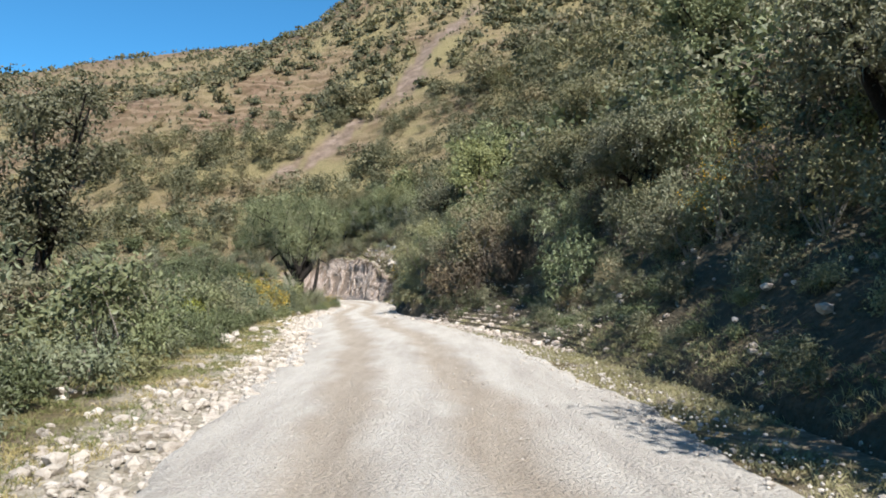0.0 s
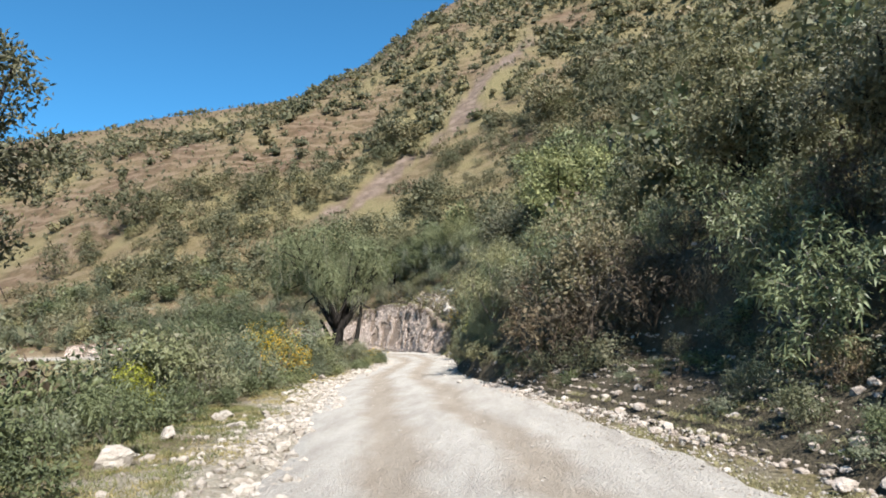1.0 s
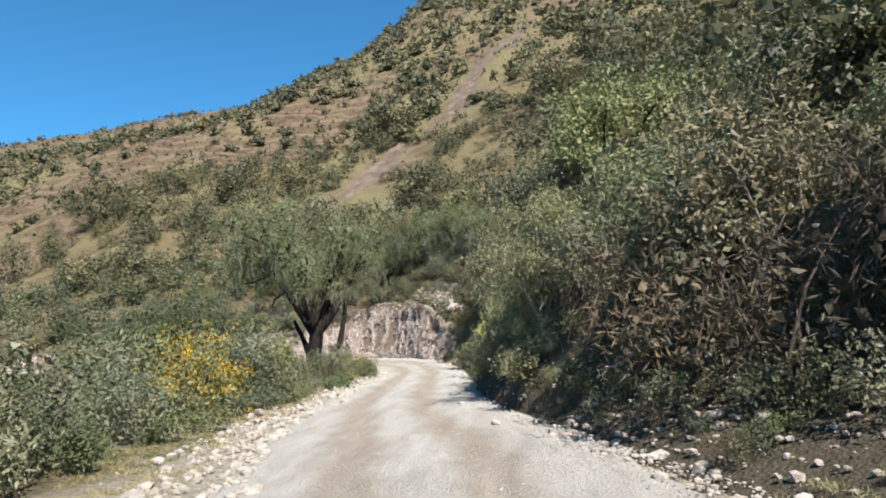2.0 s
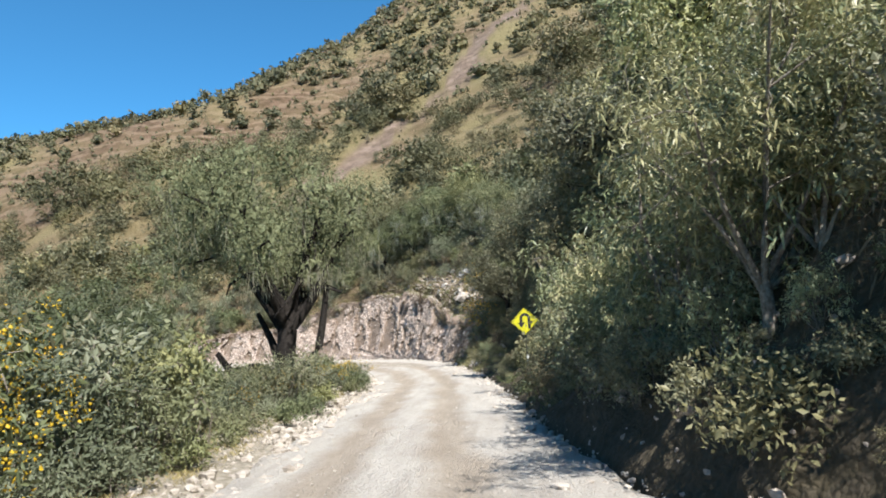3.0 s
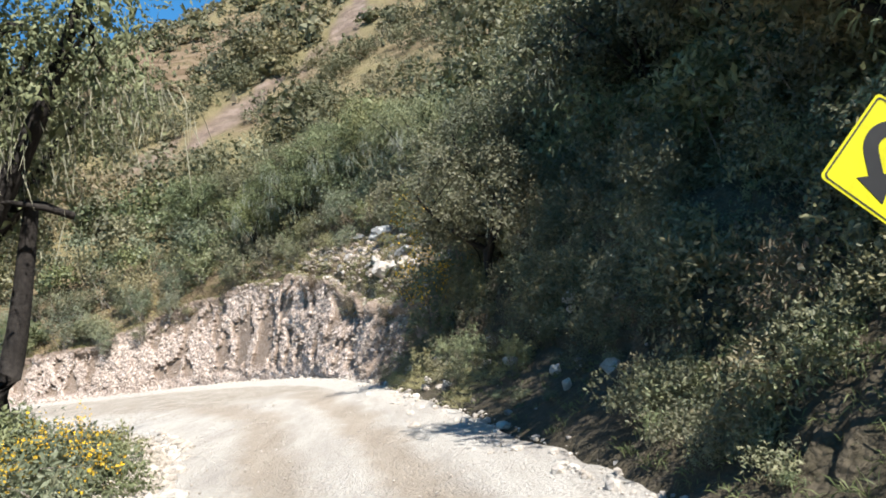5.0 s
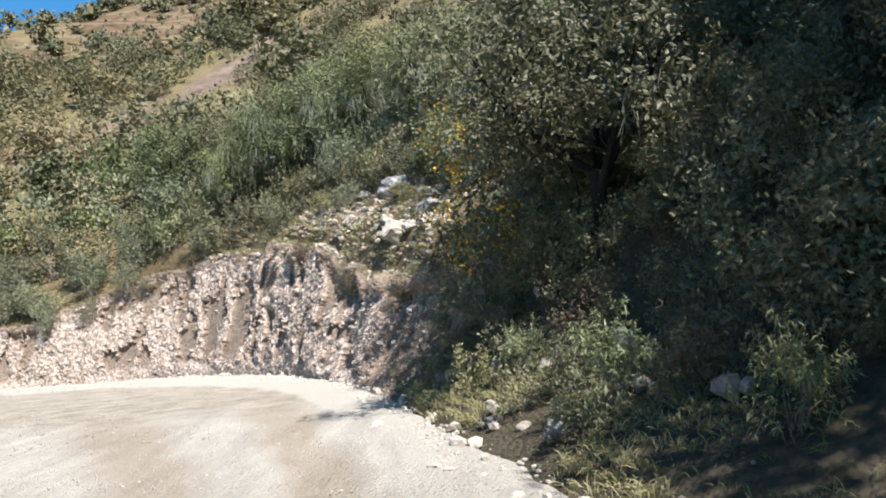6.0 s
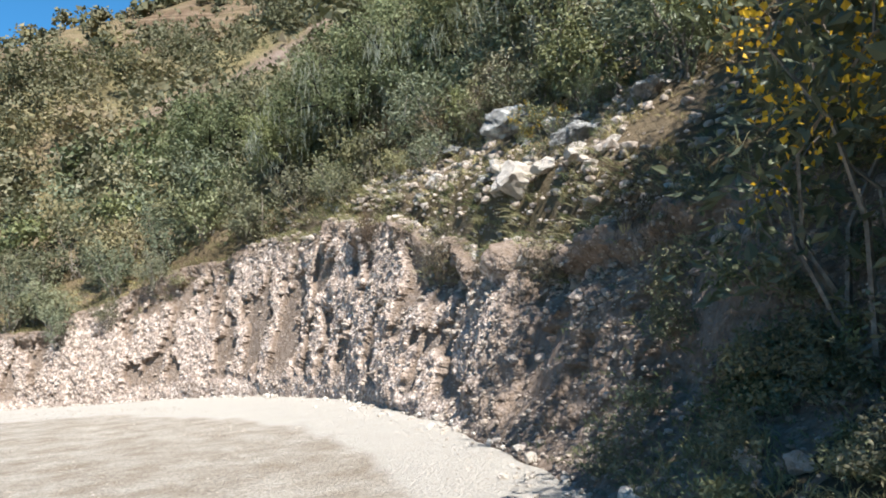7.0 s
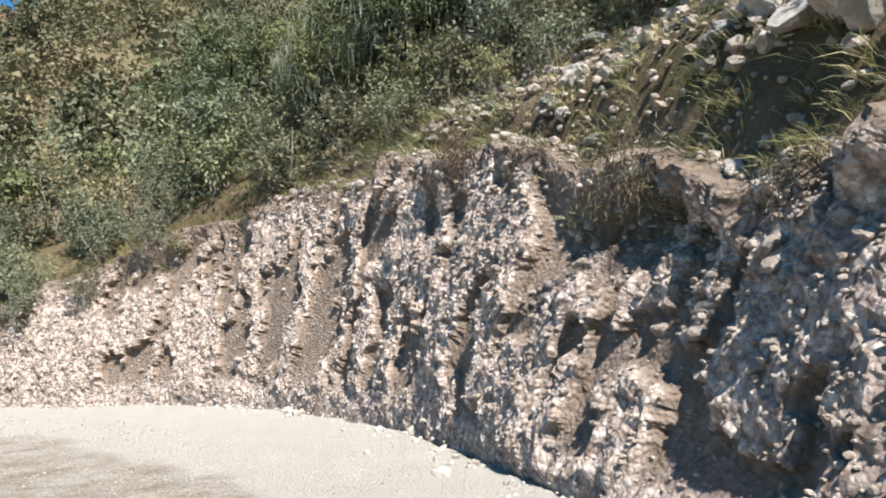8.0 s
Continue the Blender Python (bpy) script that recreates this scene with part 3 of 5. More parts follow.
    # brown soil at the lip; below s = 140 the brown also paints tree shade
    me = raw_mesh(name, np.stack([x.ravel(), y.ravel(), z.ravel()], 1), np.stack([k, k + c, k + c + 1, k + 1], 1), [mat], {"soil_and_shade": np.maximum(gul, smooth(0.89, 0.98, Vv + 0.12 * fbm(S / 0.8, z, seed + 12)) + 0.8 * smooth(140.5, 137, S + 1.2 * turned(S, z, seed + 30, 3))).ravel()}, False)
    return me, (x, y, z, gul)


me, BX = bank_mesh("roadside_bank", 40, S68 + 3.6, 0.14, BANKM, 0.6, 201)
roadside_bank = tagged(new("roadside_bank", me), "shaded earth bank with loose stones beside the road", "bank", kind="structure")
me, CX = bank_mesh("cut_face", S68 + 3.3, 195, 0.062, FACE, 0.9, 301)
cut_face = tagged(new("cut_face", me), "pale stony cut face with dark vertical runnels", "rock face", kind="structure")


def surface_z(x, y):
    """Height of the ground or of the cut bank on it, whichever is on top."""
    x, y = np.atleast_1d(np.asarray(x, float)), np.atleast_1d(np.asarray(y, float))
    z = ground_z(x, y)
    d, s = side(x, y, OUTER, True)
    for k in np.where((d > -0.2) & (d < 4.5) & (s > 40) & (s < 195))[0]:
        g, s0, step = (CX, S68 + 3.3, 0.062) if s[k] > S68 + 3.4 else (BX, 40, 0.14)
        i = int(np.clip(round((s[k] - s0) / step), 0, g[0].shape[0] - 1))
        r = (g[0][i] - x[k]) ** 2 + (g[1][i] - y[k]) ** 2
        j = r.argmin()
        if r[j] < 0.09:
            z[k] = max(z[k], g[2][i, j])
    return z


def lone_z(x, y):
    return float(surface_z(x, y)[0])


# ---- plants: each kind is built once and then copied ----
def cores(lobes, fill, cuts, seed):
    """The close twigs and shaded inner leaves of each lobe: a rough lump, cuts x cuts faces a side."""
    g = np.linspace(-1, 1, cuts + 1)
    a, b = (q.ravel() for q in np.meshgrid(g, g, indexing="ij"))
    one = np.ones_like(a)
    P = np.concatenate([np.stack(c, 1) for c in ((a, b, one), (b, a, -one), (b, one, a), (a, -one, b), (one, a, b), (-one, b, a))])
    P = unit(P)
    k = (np.arange(cuts)[:, None] * (cuts + 1) + np.arange(cuts)[None]).ravel()
    F = np.concatenate([np.stack([k, k + cuts + 1, k + cuts + 2, k + 1], 1) + i * (cuts + 1) ** 2 for i in range(6)])
    items = []
    for i, l in enumerate(lobes):
        wob = 1 + 0.12 * np.sin(P[:, :1] * 5.1 + i + seed) + 0.1 * np.sin(P[:, 2:] * 6 + i)
        V = np.array(l[:3]) + P * np.array(l[3:6]) * fill * wob
        V[:, 2] = np.maximum(V[:, 2], 0.02)
        items.append((V, F))
    V, F = join(items)
    return V, F[0]


LEAFY = {}


def foliage_mesh(name, leaf, mat):
    me = raw_mesh(name, *leaf, [mat])
    LEAFY[me] = len(leaf[0])
    return me


def lobed_tips(rng, lobes, n, inner=0.1):
    """Twig tips on and in a crown made of several rounded lobes; gives places and outward ways."""
    c = np.array([l[:3] for l in lobes])
    r = np.array([l[3:6] for l in lobes])
    w = r.prod(1) ** (2 / 3)
    j = rng.choice(len(lobes), n, p=w / w.sum())
    u = unit(rng.normal(size=(n, 3)) + [0, 0, 0.25])
    depth = np.where(rng.random(n) < inner, rng.uniform(0.4, 0.85, n), rng.uniform(0.82, 1.12, n))
    p = c[j] + u * r[j] * depth[:, None]
    keep = p[:, 2] > 0.03
    return p[keep], u[keep]


def twig_tubes(rng, starts, ends, r0, bend=0.15, sides=3):
    out = []
    for a, b in zip(starts, ends):
        L = np.linalg.norm(b - a)
        t = np.linspace(0, 1, 4)[:, None]
        p = a * (1 - t) + b * t + np.sin(t * np.pi) * rng.normal(size=3) * bend * L + [0, 0, 1] * (np.sin(t * np.pi) * 0.08 * L)
        out.append(tube(p, np.linspace(r0, r0 * 0.3, 4), sides))
    return join(out)


def sprig_leaves(rng, tips, ways, per, length, width, style, droop=0.5, spread=0.22):
    n = len(tips)
    base = np.repeat(tips, per, 0)
    way = np.repeat(ways, per, 0)
    axis = unit(way + [0, 0, 0.35] + rng.normal(size=way.shape) * 0.25)
    at = rng.uniform(-1.0, 1.0, len(base))[:, None]
    if style == "long":
        axis = unit(np.repeat(unit(ways + [0, 0, 0.4]), per, 0))
        base = base + axis * at * spread * 1.4 + rng.normal(size=base.shape) * 0.03
        w = unit(axis * 0.5 + rng.normal(size=base.shape) * 0.75 + [0, 0, 0.15])
        return leaves(base, w, length * rng.uniform(0.65, 1.2, len(base)), width * rng.uniform(0.8, 1.2, len(base)), droop, rng, 0.5)
    base = base + axis * at * spread + rng.normal(size=base.shape) * spread * 0.42
    w = unit(way * 0.25 + rng.normal(size=base.shape) * 0.8 - [0, 0, 0.1])
    s = rng.uniform(0.6, 1.3, len(base))
    return chips(base, w, length * s, width * s, rng, unit(way + [0, 0, 0.2]))


def random_lobes(rng, R, H, n):
    out = [(0, 0, H * 0.5, R * 0.62, R * 0.62, H * 0.4)]
    for k in range(n):
        a = rng.uniform(0, 2 * np.pi)
        d = rng.uniform(0.35, 0.75) * R
        out.append((d * math.cos(a), d * math.sin(a), H * rng.uniform(0.25, 0.85), R * rng.uniform(0.3, 0.5), R * rng.uniform(0.3, 0.5), H * rng.uniform(0.14, 0.26)))
    return out


KINDS = {}


def with_inner_leaves(rng, leaf, lobes, n, size, depth, wide=0.7):
    """Adds the larger, closer leaves inside the lobes of a crown, which keep the light out of it."""
    c, o = lobed_tips(rng, [(*q[:3], q[3] * depth, q[4] * depth, q[5] * depth) for q in lobes], n, 0.0)
    deep = chips(c, unit(np.cross(o, rng.normal(size=c.shape))), size * rng.uniform(0.7, 1.3, len(c)), size * wide, rng, o)
    V, F = join([leaf, deep])
    return V, F[0]


def shrub_kind(key, seed, label, mat, R=1.3, H=2.5, tips=150, per=14, length=0.15, width=0.07, style="chips", droop=0.5, spread=0.22, lobes=8, stem=0.03, flowers=0, cat="shrub",
               group="roadside shrubs", twig=TWIG, name="shrub"):
    rng = np.random.default_rng(seed)
    root = tagged(new(name), label, cat, group)
    lb = random_lobes(rng, R, H, lobes)
    tips, length, width, spread = int(tips * 0.74), length * 1.14, width * 1.14, spread * 0.9
    p, u = lobed_tips(rng, lb, tips)
    leaf = sprig_leaves(rng, p, u, per, length, width, style, droop, spread)
    leaf = with_inner_leaves(rng, leaf, lb, 110, 0.12 * R, 0.62, 0.35 if style == "long" else 0.7)  # older leaf sprays deeper in the crown
    part("foliage", foliage_mesh("foliage", leaf, mat), root)
    ends = np.array([l[:3] for l in lb])
    starts = rng.normal(size=ends.shape) * [0.12, 0.12, 0]
    items = [twig_tubes(rng, starts, ends, stem)]
    pick = rng.choice(len(p), min(16, len(p)), replace=False)
    near = ends[((p[pick][:, None] - ends[None]) ** 2).sum(2).argmin(1)]
    items.append(twig_tubes(rng, near, p[pick] + u[pick] * 0.08, stem * 0.35, 0.08, 3))
    part("wood", raw_mesh("wood", *join(items), [twig]), root)
    if flowers:
        top = np.argsort(-(p[:, 2] + rng.random(len(p)) * H * 0.8))[:flowers]
        V, F = sprig_leaves(rng, p[top] + u[top] * 0.12, u[top], 24, 0.05, 0.044, "chips", 0, 0.2)
        tagged(part("blossom", raw_mesh("blossom", V, F, [FLOWER]), root, "bright yellow flowers"), kind="stuff")
    KINDS.setdefault(key, []).append([root, False])


for k in range(2):
    shrub_kind("olive", 10 + k, "dense olive-green shrub on the dry slope", LEAF_OLIVE, R=1.35, H=2.4, tips=160, per=13, length=0.14, width=0.072, lobes=10)
    shrub_kind("green", 20 + k, "leafy bright green shrub beside the road", LEAF_GREEN, R=1.3, H=2.3, tips=155, per=13, length=0.14, width=0.07, lobes=9)
    shrub_kind("grey", 30 + k, "grey-green feathery shrub with fine leaves", LEAF_GREY, R=1.25, H=2.2, tips=150, per=14, length=0.13, width=0.045, spread=0.26, lobes=9)
    shrub_kind("long", 40 + k, "shrub with long drooping pale green leaves", LEAF_LONG, R=1.3, H=2.6, tips=150, per=13, length=0.155, width=0.032, style="long", droop=0.9, lobes=7)
    shrub_kind("herb", 50 + k, "low grey-green weeds on the road verge", LEAF_GREY, R=0.9, H=1.2, tips=110, per=12, length=0.11, width=0.04, lobes=7, stem=0.012, cat="weeds", group="verge weeds", name="weed_clump")
    shrub_kind("herbgreen", 55 + k, "low green leafy weeds on the road verge", LEAF_GREEN, R=0.9, H=1.15, tips=105, per=12, length=0.13, width=0.05, lobes=7, stem=0.012, cat="weeds", group="verge weeds", name="weed_clump")
shrub_kind("yellow", 60, "yellow-green bush with broad leaves on the verge", LEAF_YELLOW, R=1.3, H=2.4, tips=190, per=14, length=0.11, width=0.06)
for k in range(2):
    shrub_kind("longgreen", 46 + k, "tall weeds with long drooping green leaves", LEAF_GREEN, R=1.0, H=2.1, tips=130, per=13, length=0.17, width=0.036, style="long", droop=1.0, lobes=8, stem=0.015, cat="weeds", group="tall weeds", name="tall_weed")
shrub_kind("flower", 61, "shrub covered in small yellow flowers", LEAF_GREEN, R=1.5, H=2.3, tips=130, per=12, length=0.13, width=0.055, flowers=96, group="flowering shrubs")
shrub_kind("flowergrey", 62, "silvery shrub with clusters of yellow flowers", LEAF_GREY, R=1.3, H=2.4, tips=120, per=12, length=0.13, width=0.05, flowers=30, group="flowering shrubs")
shrub_kind("flowerlow", 67, "low grey-green bush dotted with yellow flowers", LEAF_GREY, R=1.3, H=1.6, tips=150, per=13, length=0.11, width=0.045, flowers=30, group="flowering shrubs")
shrub_kind("dry", 63, "half-dead brown shrub with bare grey twigs", LEAF_DRY, R=1.3, H=2.2, tips=140, per=11, length=0.14, width=0.022, spread=0.3, twig=ROOT)
shrub_kind("finelong", 64, "close-leaved shrub with narrow pointed leaves", LEAF_LONG, R=1.4, H=2.7, tips=190, per=15, length=0.17, width=0.036, style="long", droop=0.8, lobes=10)
shrub_kind("fine", 65, "tall close-leaved olive shrub over the road", LEAF_OLIVE, R=1.45, H=2.8, tips=210, per=17, length=0.115, width=0.055, lobes=12)
shrub_kind("finegreen", 66, "tall close-leaved green shrub beside the road", LEAF_GREEN, R=1.4, H=2.6, tips=200, per=17, length=0.115, width=0.05, lobes=12)


def tree_kind(key, seed, label, mat, height, spreadr, tips, per, moss=0, leaf=0.16, bark=BARK, trunk_r=0.28, base=0.3, lean=(0, 0), style="chips", sprawl=False, low=0.42, name="tree"):
    """A tree: trunk, seven limbs and their boughs, and a crown of leafy lobes gathered about the boughs' ends."""
    rng = np.random.default_rng(seed)
    root = tagged(new(name), label, "tree", "trees by the road")
    top = np.array([lean[0], lean[1], height * base + 0.4])
    items, ends = [], []
    trunk = np.array([[0, 0, -0.3], [0.08, 0.05, height * base * 0.5], top])
    fl = np.linspace(0, 1, 7)[:, None]
    p = trunk[0] * (1 - fl) ** 2 + 2 * trunk[1] * fl * (1 - fl) + trunk[2] * fl ** 2
    items.append(tube(p, trunk_r * np.array([1.5, 1.15, 1.0, 0.92, 0.9, 0.88, 0.8]), 9))
    if sprawl:  # a leaning second stem and low sprawling limbs
        for path, r0 in (([(0.1, 0, -0.3), (0.8, 0.2, 0.5), (1.5, 0.3, 1.4), (1.9, 0.4, 3.4)], 0.24), ([(-0.1, 0, 0.1), (-1.0, -0.3, 0.75), (-1.9, -0.5, 0.6), (-2.6, -0.5, 1.3)], 0.24), ([(0, 0, 0.5), (-0.5, 0.5, 1.6), (-1.1, 0.7, 2.6)], 0.22)):
            items.append(tube(spline(path, 0.25), np.linspace(r0, r0 * 0.45, len(spline(path, 0.25))), 8))
    for k in range(7):
        a = k / 7 * 2 * np.pi + rng.uniform(-0.3, 0.3)
        e = np.array([math.cos(a) * spreadr * rng.uniform(0.45, 0.85), math.sin(a) * spreadr * rng.uniform(0.45, 0.85), height * rng.uniform(low + 0.1, 0.85)])
        s = trunk[2] * rng.uniform(0.65, 1.0)
        t = np.linspace(0, 1, 7)[:, None]
        m = (s + e) / 2 + rng.normal(size=3) * 0.5
        q = s * (1 - t) ** 2 + 2 * m * t * (1 - t) + e * t * t
        items.append(tube(q, np.linspace(trunk_r * 0.55, trunk_r * 0.12, 7), 6))
        ends += [q[4], q[6]]
        for j in range(3):
            b = q[rng.integers(2, 6)]
            f = b + unit(rng.normal(size=3) + [0, 0, 0.3]) * rng.uniform(0.8, 1.9) * spreadr / 3.5
            items.append(twig_tubes(rng, [b], [f], trunk_r * 0.2, 0.12, 5))
            ends.append(f)
    ends = np.array(ends)
    u = unit(rng.normal(size=(26, 3)) + [0, 0, 0.2])
    c = np.array([0, 0, height * 0.64]) + u * np.array([spreadr, spreadr, height * 0.32]) * rng.uniform(0.6, 0.88, (26, 1)) * (1 + 0.2 * np.sin(u[:, :1] * 5 + u[:, 1:2] * 4))
    near = ends[((c[:, None] - ends[None]) ** 2).sum(2).argmin(1)]
    items.append(twig_tubes(rng, near, c, trunk_r * 0.12, 0.1, 4))
    c = np.concatenate([c, ends])
    r = spreadr * rng.uniform(0.15, 0.29, len(c))
    lobes = [(*q, a, a, a * 0.72) for q, a in zip(c, r) if q[2] > height * low]
    p, u = lobed_tips(rng, lobes, tips, 0.06)
    leaf_mesh = sprig_leaves(rng, p, u, per, leaf, leaf * (0.2 if style == "long" else 0.5), style, 0.9 if style == "long" else 0.3, 0.24)
    leaf_mesh = with_inner_leaves(rng, leaf_mesh, lobes, 1900, 0.055 * spreadr, 0.62, 0.3 if style == "long" else 0.7)
    part("crown", foliage_mesh("crown", leaf_mesh, mat), root)
    part("trunk", raw_mesh("trunk", *join(items), [bark], smooth_faces=True), root, "dark rough trunk and limbs")
    if moss:
        c = np.array([(q[0], q[1], q[2] - q[5] * 0.5) for q in lobes])
        b = c[rng.integers(0, len(c), moss)] + rng.normal(size=(moss, 3)) * [0.5, 0.5, 0.25]
        b = b[(b[:, 2] < height * rng.uniform(0.35, 0.85, len(b))) & (b[:, 2] > height * low * 0.8)]
        n = 15
        base_p = np.repeat(b, n, 0) + rng.normal(size=(len(b) * n, 3)) * [0.16, 0.16, 0.3]
        w = unit(np.array([0, 0, -1.0]) + rng.normal(size=base_p.shape) * [0.3, 0.3, 0.1])
        L = np.repeat(rng.uniform(0.3, 0.9, len(b)), n) * rng.uniform(0.4, 1.1, len(base_p))
        tagged(part("hanging_moss", raw_mesh("hanging_moss", *leaves(base_p, w, L, 0.018, 0.2, rng), [MOSS]), root, "pale grey moss hanging in strands"), kind="stuff")
    KINDS.setdefault(key, []).append([root, False])


tree_kind("mosstree", 71, "broad tree with black trunk and hanging grey moss", LEAF_MOSSY, 8.6, 4.8, 3900, 12, moss=280, leaf=0.1, trunk_r=0.46, base=0.26, lean=(0.3, 0.2), sprawl=True, low=0.4)
tree_kind("sidetree", 72, "rounded green tree with grey moss below its crown", LEAF_GREEN, 7.0, 4.0, 2200, 10, moss=110, leaf=0.13, trunk_r=0.3, low=0.3)
tree_kind("hillmoss", 77, "bushy tree hung with grey moss above the cut", LEAF_MOSSY, 6.4, 2.9, 1700, 8, moss=170, leaf=0.13, trunk_r=0.2, base=0.2, low=0.2)
tree_kind("edgetree", 75, "leafy olive tree leaning over the road", LEAF_OLIVE, 8.0, 3.8, 1700, 8, moss=30, leaf=0.175, trunk_r=0.22)
tree_kind("longtree", 78, "tall willow-like shrub with long pale drooping leaves", LEAF_LONG, 7.2, 3.0, 1500, 8, leaf=0.19, trunk_r=0.13, base=0.1, low=0.16, style="long", bark=TWIG, name="tall_shrub")
tree_kind("valleytree", 76, "tall dark olive tree rising from the valley side", LEAF_OLIVE, 16.0, 4.0, 1700, 6, moss=40, leaf=0.25, trunk_r=0.35)
tree_kind("hilltree", 73, "dense green tree on the steep slope", LEAF_GREEN, 8.5, 3.6, 1600, 6, leaf=0.23, trunk_r=0.28, low=0.3)
tree_kind("darktree", 74, "tall olive tree shading the road bank", LEAF_OLIVE, 8.0, 3.8, 1300, 6, moss=25, leaf=0.23, trunk_r=0.3)


def creeper_kind():
    """A curtain of dry roots and stems that hangs over a bank."""
    rng = np.random.default_rng(81)
    root = tagged(new("hanging_roots"), "tangle of dry brown roots hanging over the bank", "roots", "hanging roots")
    n = 42
    items = []
    for k in range(n):
        a = np.array([rng.normal() * 0.5, rng.uniform(-0.15, 0.25), rng.uniform(-0.5, 0.3)])
        L = rng.uniform(0.2, 1.5)
        t = np.linspace(0, 1, 5)[:, None]
        p = a + np.array([0, -0.35, 0.15]) * np.sin(t * 2) + np.array([rng.normal() * 0.5, -0.1, -L]) * t ** 1.3 + rng.normal(size=(5, 3)) * 0.07
        items.append(tube(p, np.linspace(0.008, 0.003, 5), 3))
    tagged(part("root_mat", raw_mesh("root_mat", *join(items), [ROOT]), root), kind="stuff")
    b = rng.normal(size=(1100, 3)) * [0.55, 0.15, 0.42] + [0, -0.3, -0.25]
    w = unit(rng.normal(size=b.shape) + [0, -0.4, -0.9])
    part("dead_foliage", raw_mesh("dead_foliage", *leaves(b, w, rng.uniform(0.05, 0.18, len(b)), 0.022, 0.6, rng), [LEAF_DRY]), root)
    KINDS.setdefault("roots", []).append([root, False])


creeper_kind()
PLACED = np.random.default_rng(5)


# usual size of each kind against its model
SIZE = {"olive": 0.72, "green": 0.92, "herbgreen": 0.8, "long": 0.85, "yellow": 0.75, "longgreen": 0.7, "flower": 0.92, "flowerlow": 0.72, "dry": 1.15, "finelong": 0.8, "fine": 0.7,
        "sidetree": 0.85, "edgetree": 0.76, "darktree": 0.78, "hillmoss": 0.95, "longtree": 0.8}


def put(key, x, y, scale=1.0, z=None, yaw=None, sink=0.12, tilt=(0, 0), stretch=1.0):
    """Stand a plant of a kind on the ground at x, y."""
    lst = KINDS[key]
    entry = lst[PLACED.integers(len(lst))]
    yaw = PLACED.uniform(0, 360) if yaw is None else yaw
    scale *= SIZE.get(key, 1.0)
    z = lone_z(x, y) - sink * scale if z is None else z
    m = pose(x, y, z, tilt[0], tilt[1], yaw) @ Matrix.Diagonal((scale, scale, scale * stretch, 1))
    if not entry[1]:
        entry[0].matrix_basis, entry[1] = m, True
        return entry[0]
    return copy_thing(entry[0], m @ Matrix.Diagonal([1 / v for v in entry[0].scale] + [1]))


SCRUB = {}


def pointed(V, grow=1.35):
    """Four-cornered leaves made simple three-cornered ones of the same area, for plants farther off."""
    Q = V.reshape(-1, 4, 3)[:, 1:]
    m = Q.mean(1, keepdims=True)
    V = (m + (Q - m) * grow).reshape(-1, 3)
    return V, np.arange(len(V), dtype=np.int32).reshape(-1, 3)


def scrub(key, x, y, scale, z=None):
    """A plant of the thick growth behind the first rows, where single plants cannot be told apart."""
    lst = KINDS[key]
    ob = lst[PLACED.integers(len(lst))][0]
    z = lone_z(x, y) - 0.15 * scale if z is None else z
    close = scale < 0.8 or (y < 80 and (abs(float(side(x, y, OUTER)[0])) < 6.5 or abs(float(side(x, y, INNER)[0])) < 6.5))
    if close and scale > 0.8 and y < 58 and 0 < float(side(x, y, OUTER)[0]) < 6.5:
        close = 2
    SCRUB.setdefault(ob.children[0].data, []).append((x, y, z, scale, PLACED.uniform(0, 6.283), close))


def build_scrub():
    by_mat = {}
    for me, spots in SCRUB.items():
        V = np.empty(len(me.vertices) * 3, np.float32)
        me.vertices.foreach_get("co", V)
        V = V.reshape(-1, 3)
        F = np.empty(len(me.loops), np.int32)
        me.loops.foreach_get("vertex_index", F)
        F = F.reshape(-1, 4)
        V1, F1 = V3, F3 = V, F
        nl = LEAFY[me]
        if nl == (F[:, 0] < nl).sum() * 4:  # small leaves: fewer and larger
            Q = V[:nl].reshape(-1, 4, 3)
            V1 = (Q[::2, :1] + (Q[::2] - Q[::2, :1]) * 1.1).reshape(-1, 3)
            V = (Q[::3, :1] + (Q[::3] - Q[::3, :1]) * 1.6).reshape(-1, 3)
            F1 = np.arange(len(V1), dtype=np.int32).reshape(-1, 4)
            V3 = (Q[:, :1] + (Q - Q[:, :1]) * 0.85).reshape(-1, 3)
            V, F = pointed(V)
        V2, F2 = V, F
        for x, y, z, sc, a, close in spots:
            V, F = (V3, F3) if close == 2 else (V1, F1) if close else (V2, F2)
            ca, sa = math.cos(a) * sc, math.sin(a) * sc
            by_mat.setdefault(me.materials[0], []).append((PLACED.random(), np.stack([V[:, 0] * ca - V[:, 1] * sa + x, V[:, 0] * sa + V[:, 1] * ca + y, V[:, 2] * sc + z], 1), F))
    for mat, items in by_mat.items():
        tint = np.concatenate([np.full(len(v), t) for t, v, f in items])
        tagged(new("thicket", raw_mesh("thicket", *join([q[1:] for q in items]), [THICK[mat]], {"tint": tint})), "thick unbroken scrub with " + mat.name, "scrub", kind="stuff")


def clear(x, y):
    """True where the growth keeps off the road sign and the view of it."""
    return not (46 < y < 56.5 and x < -1.75) and not (59.5 < y < 76 and x < -1.9)


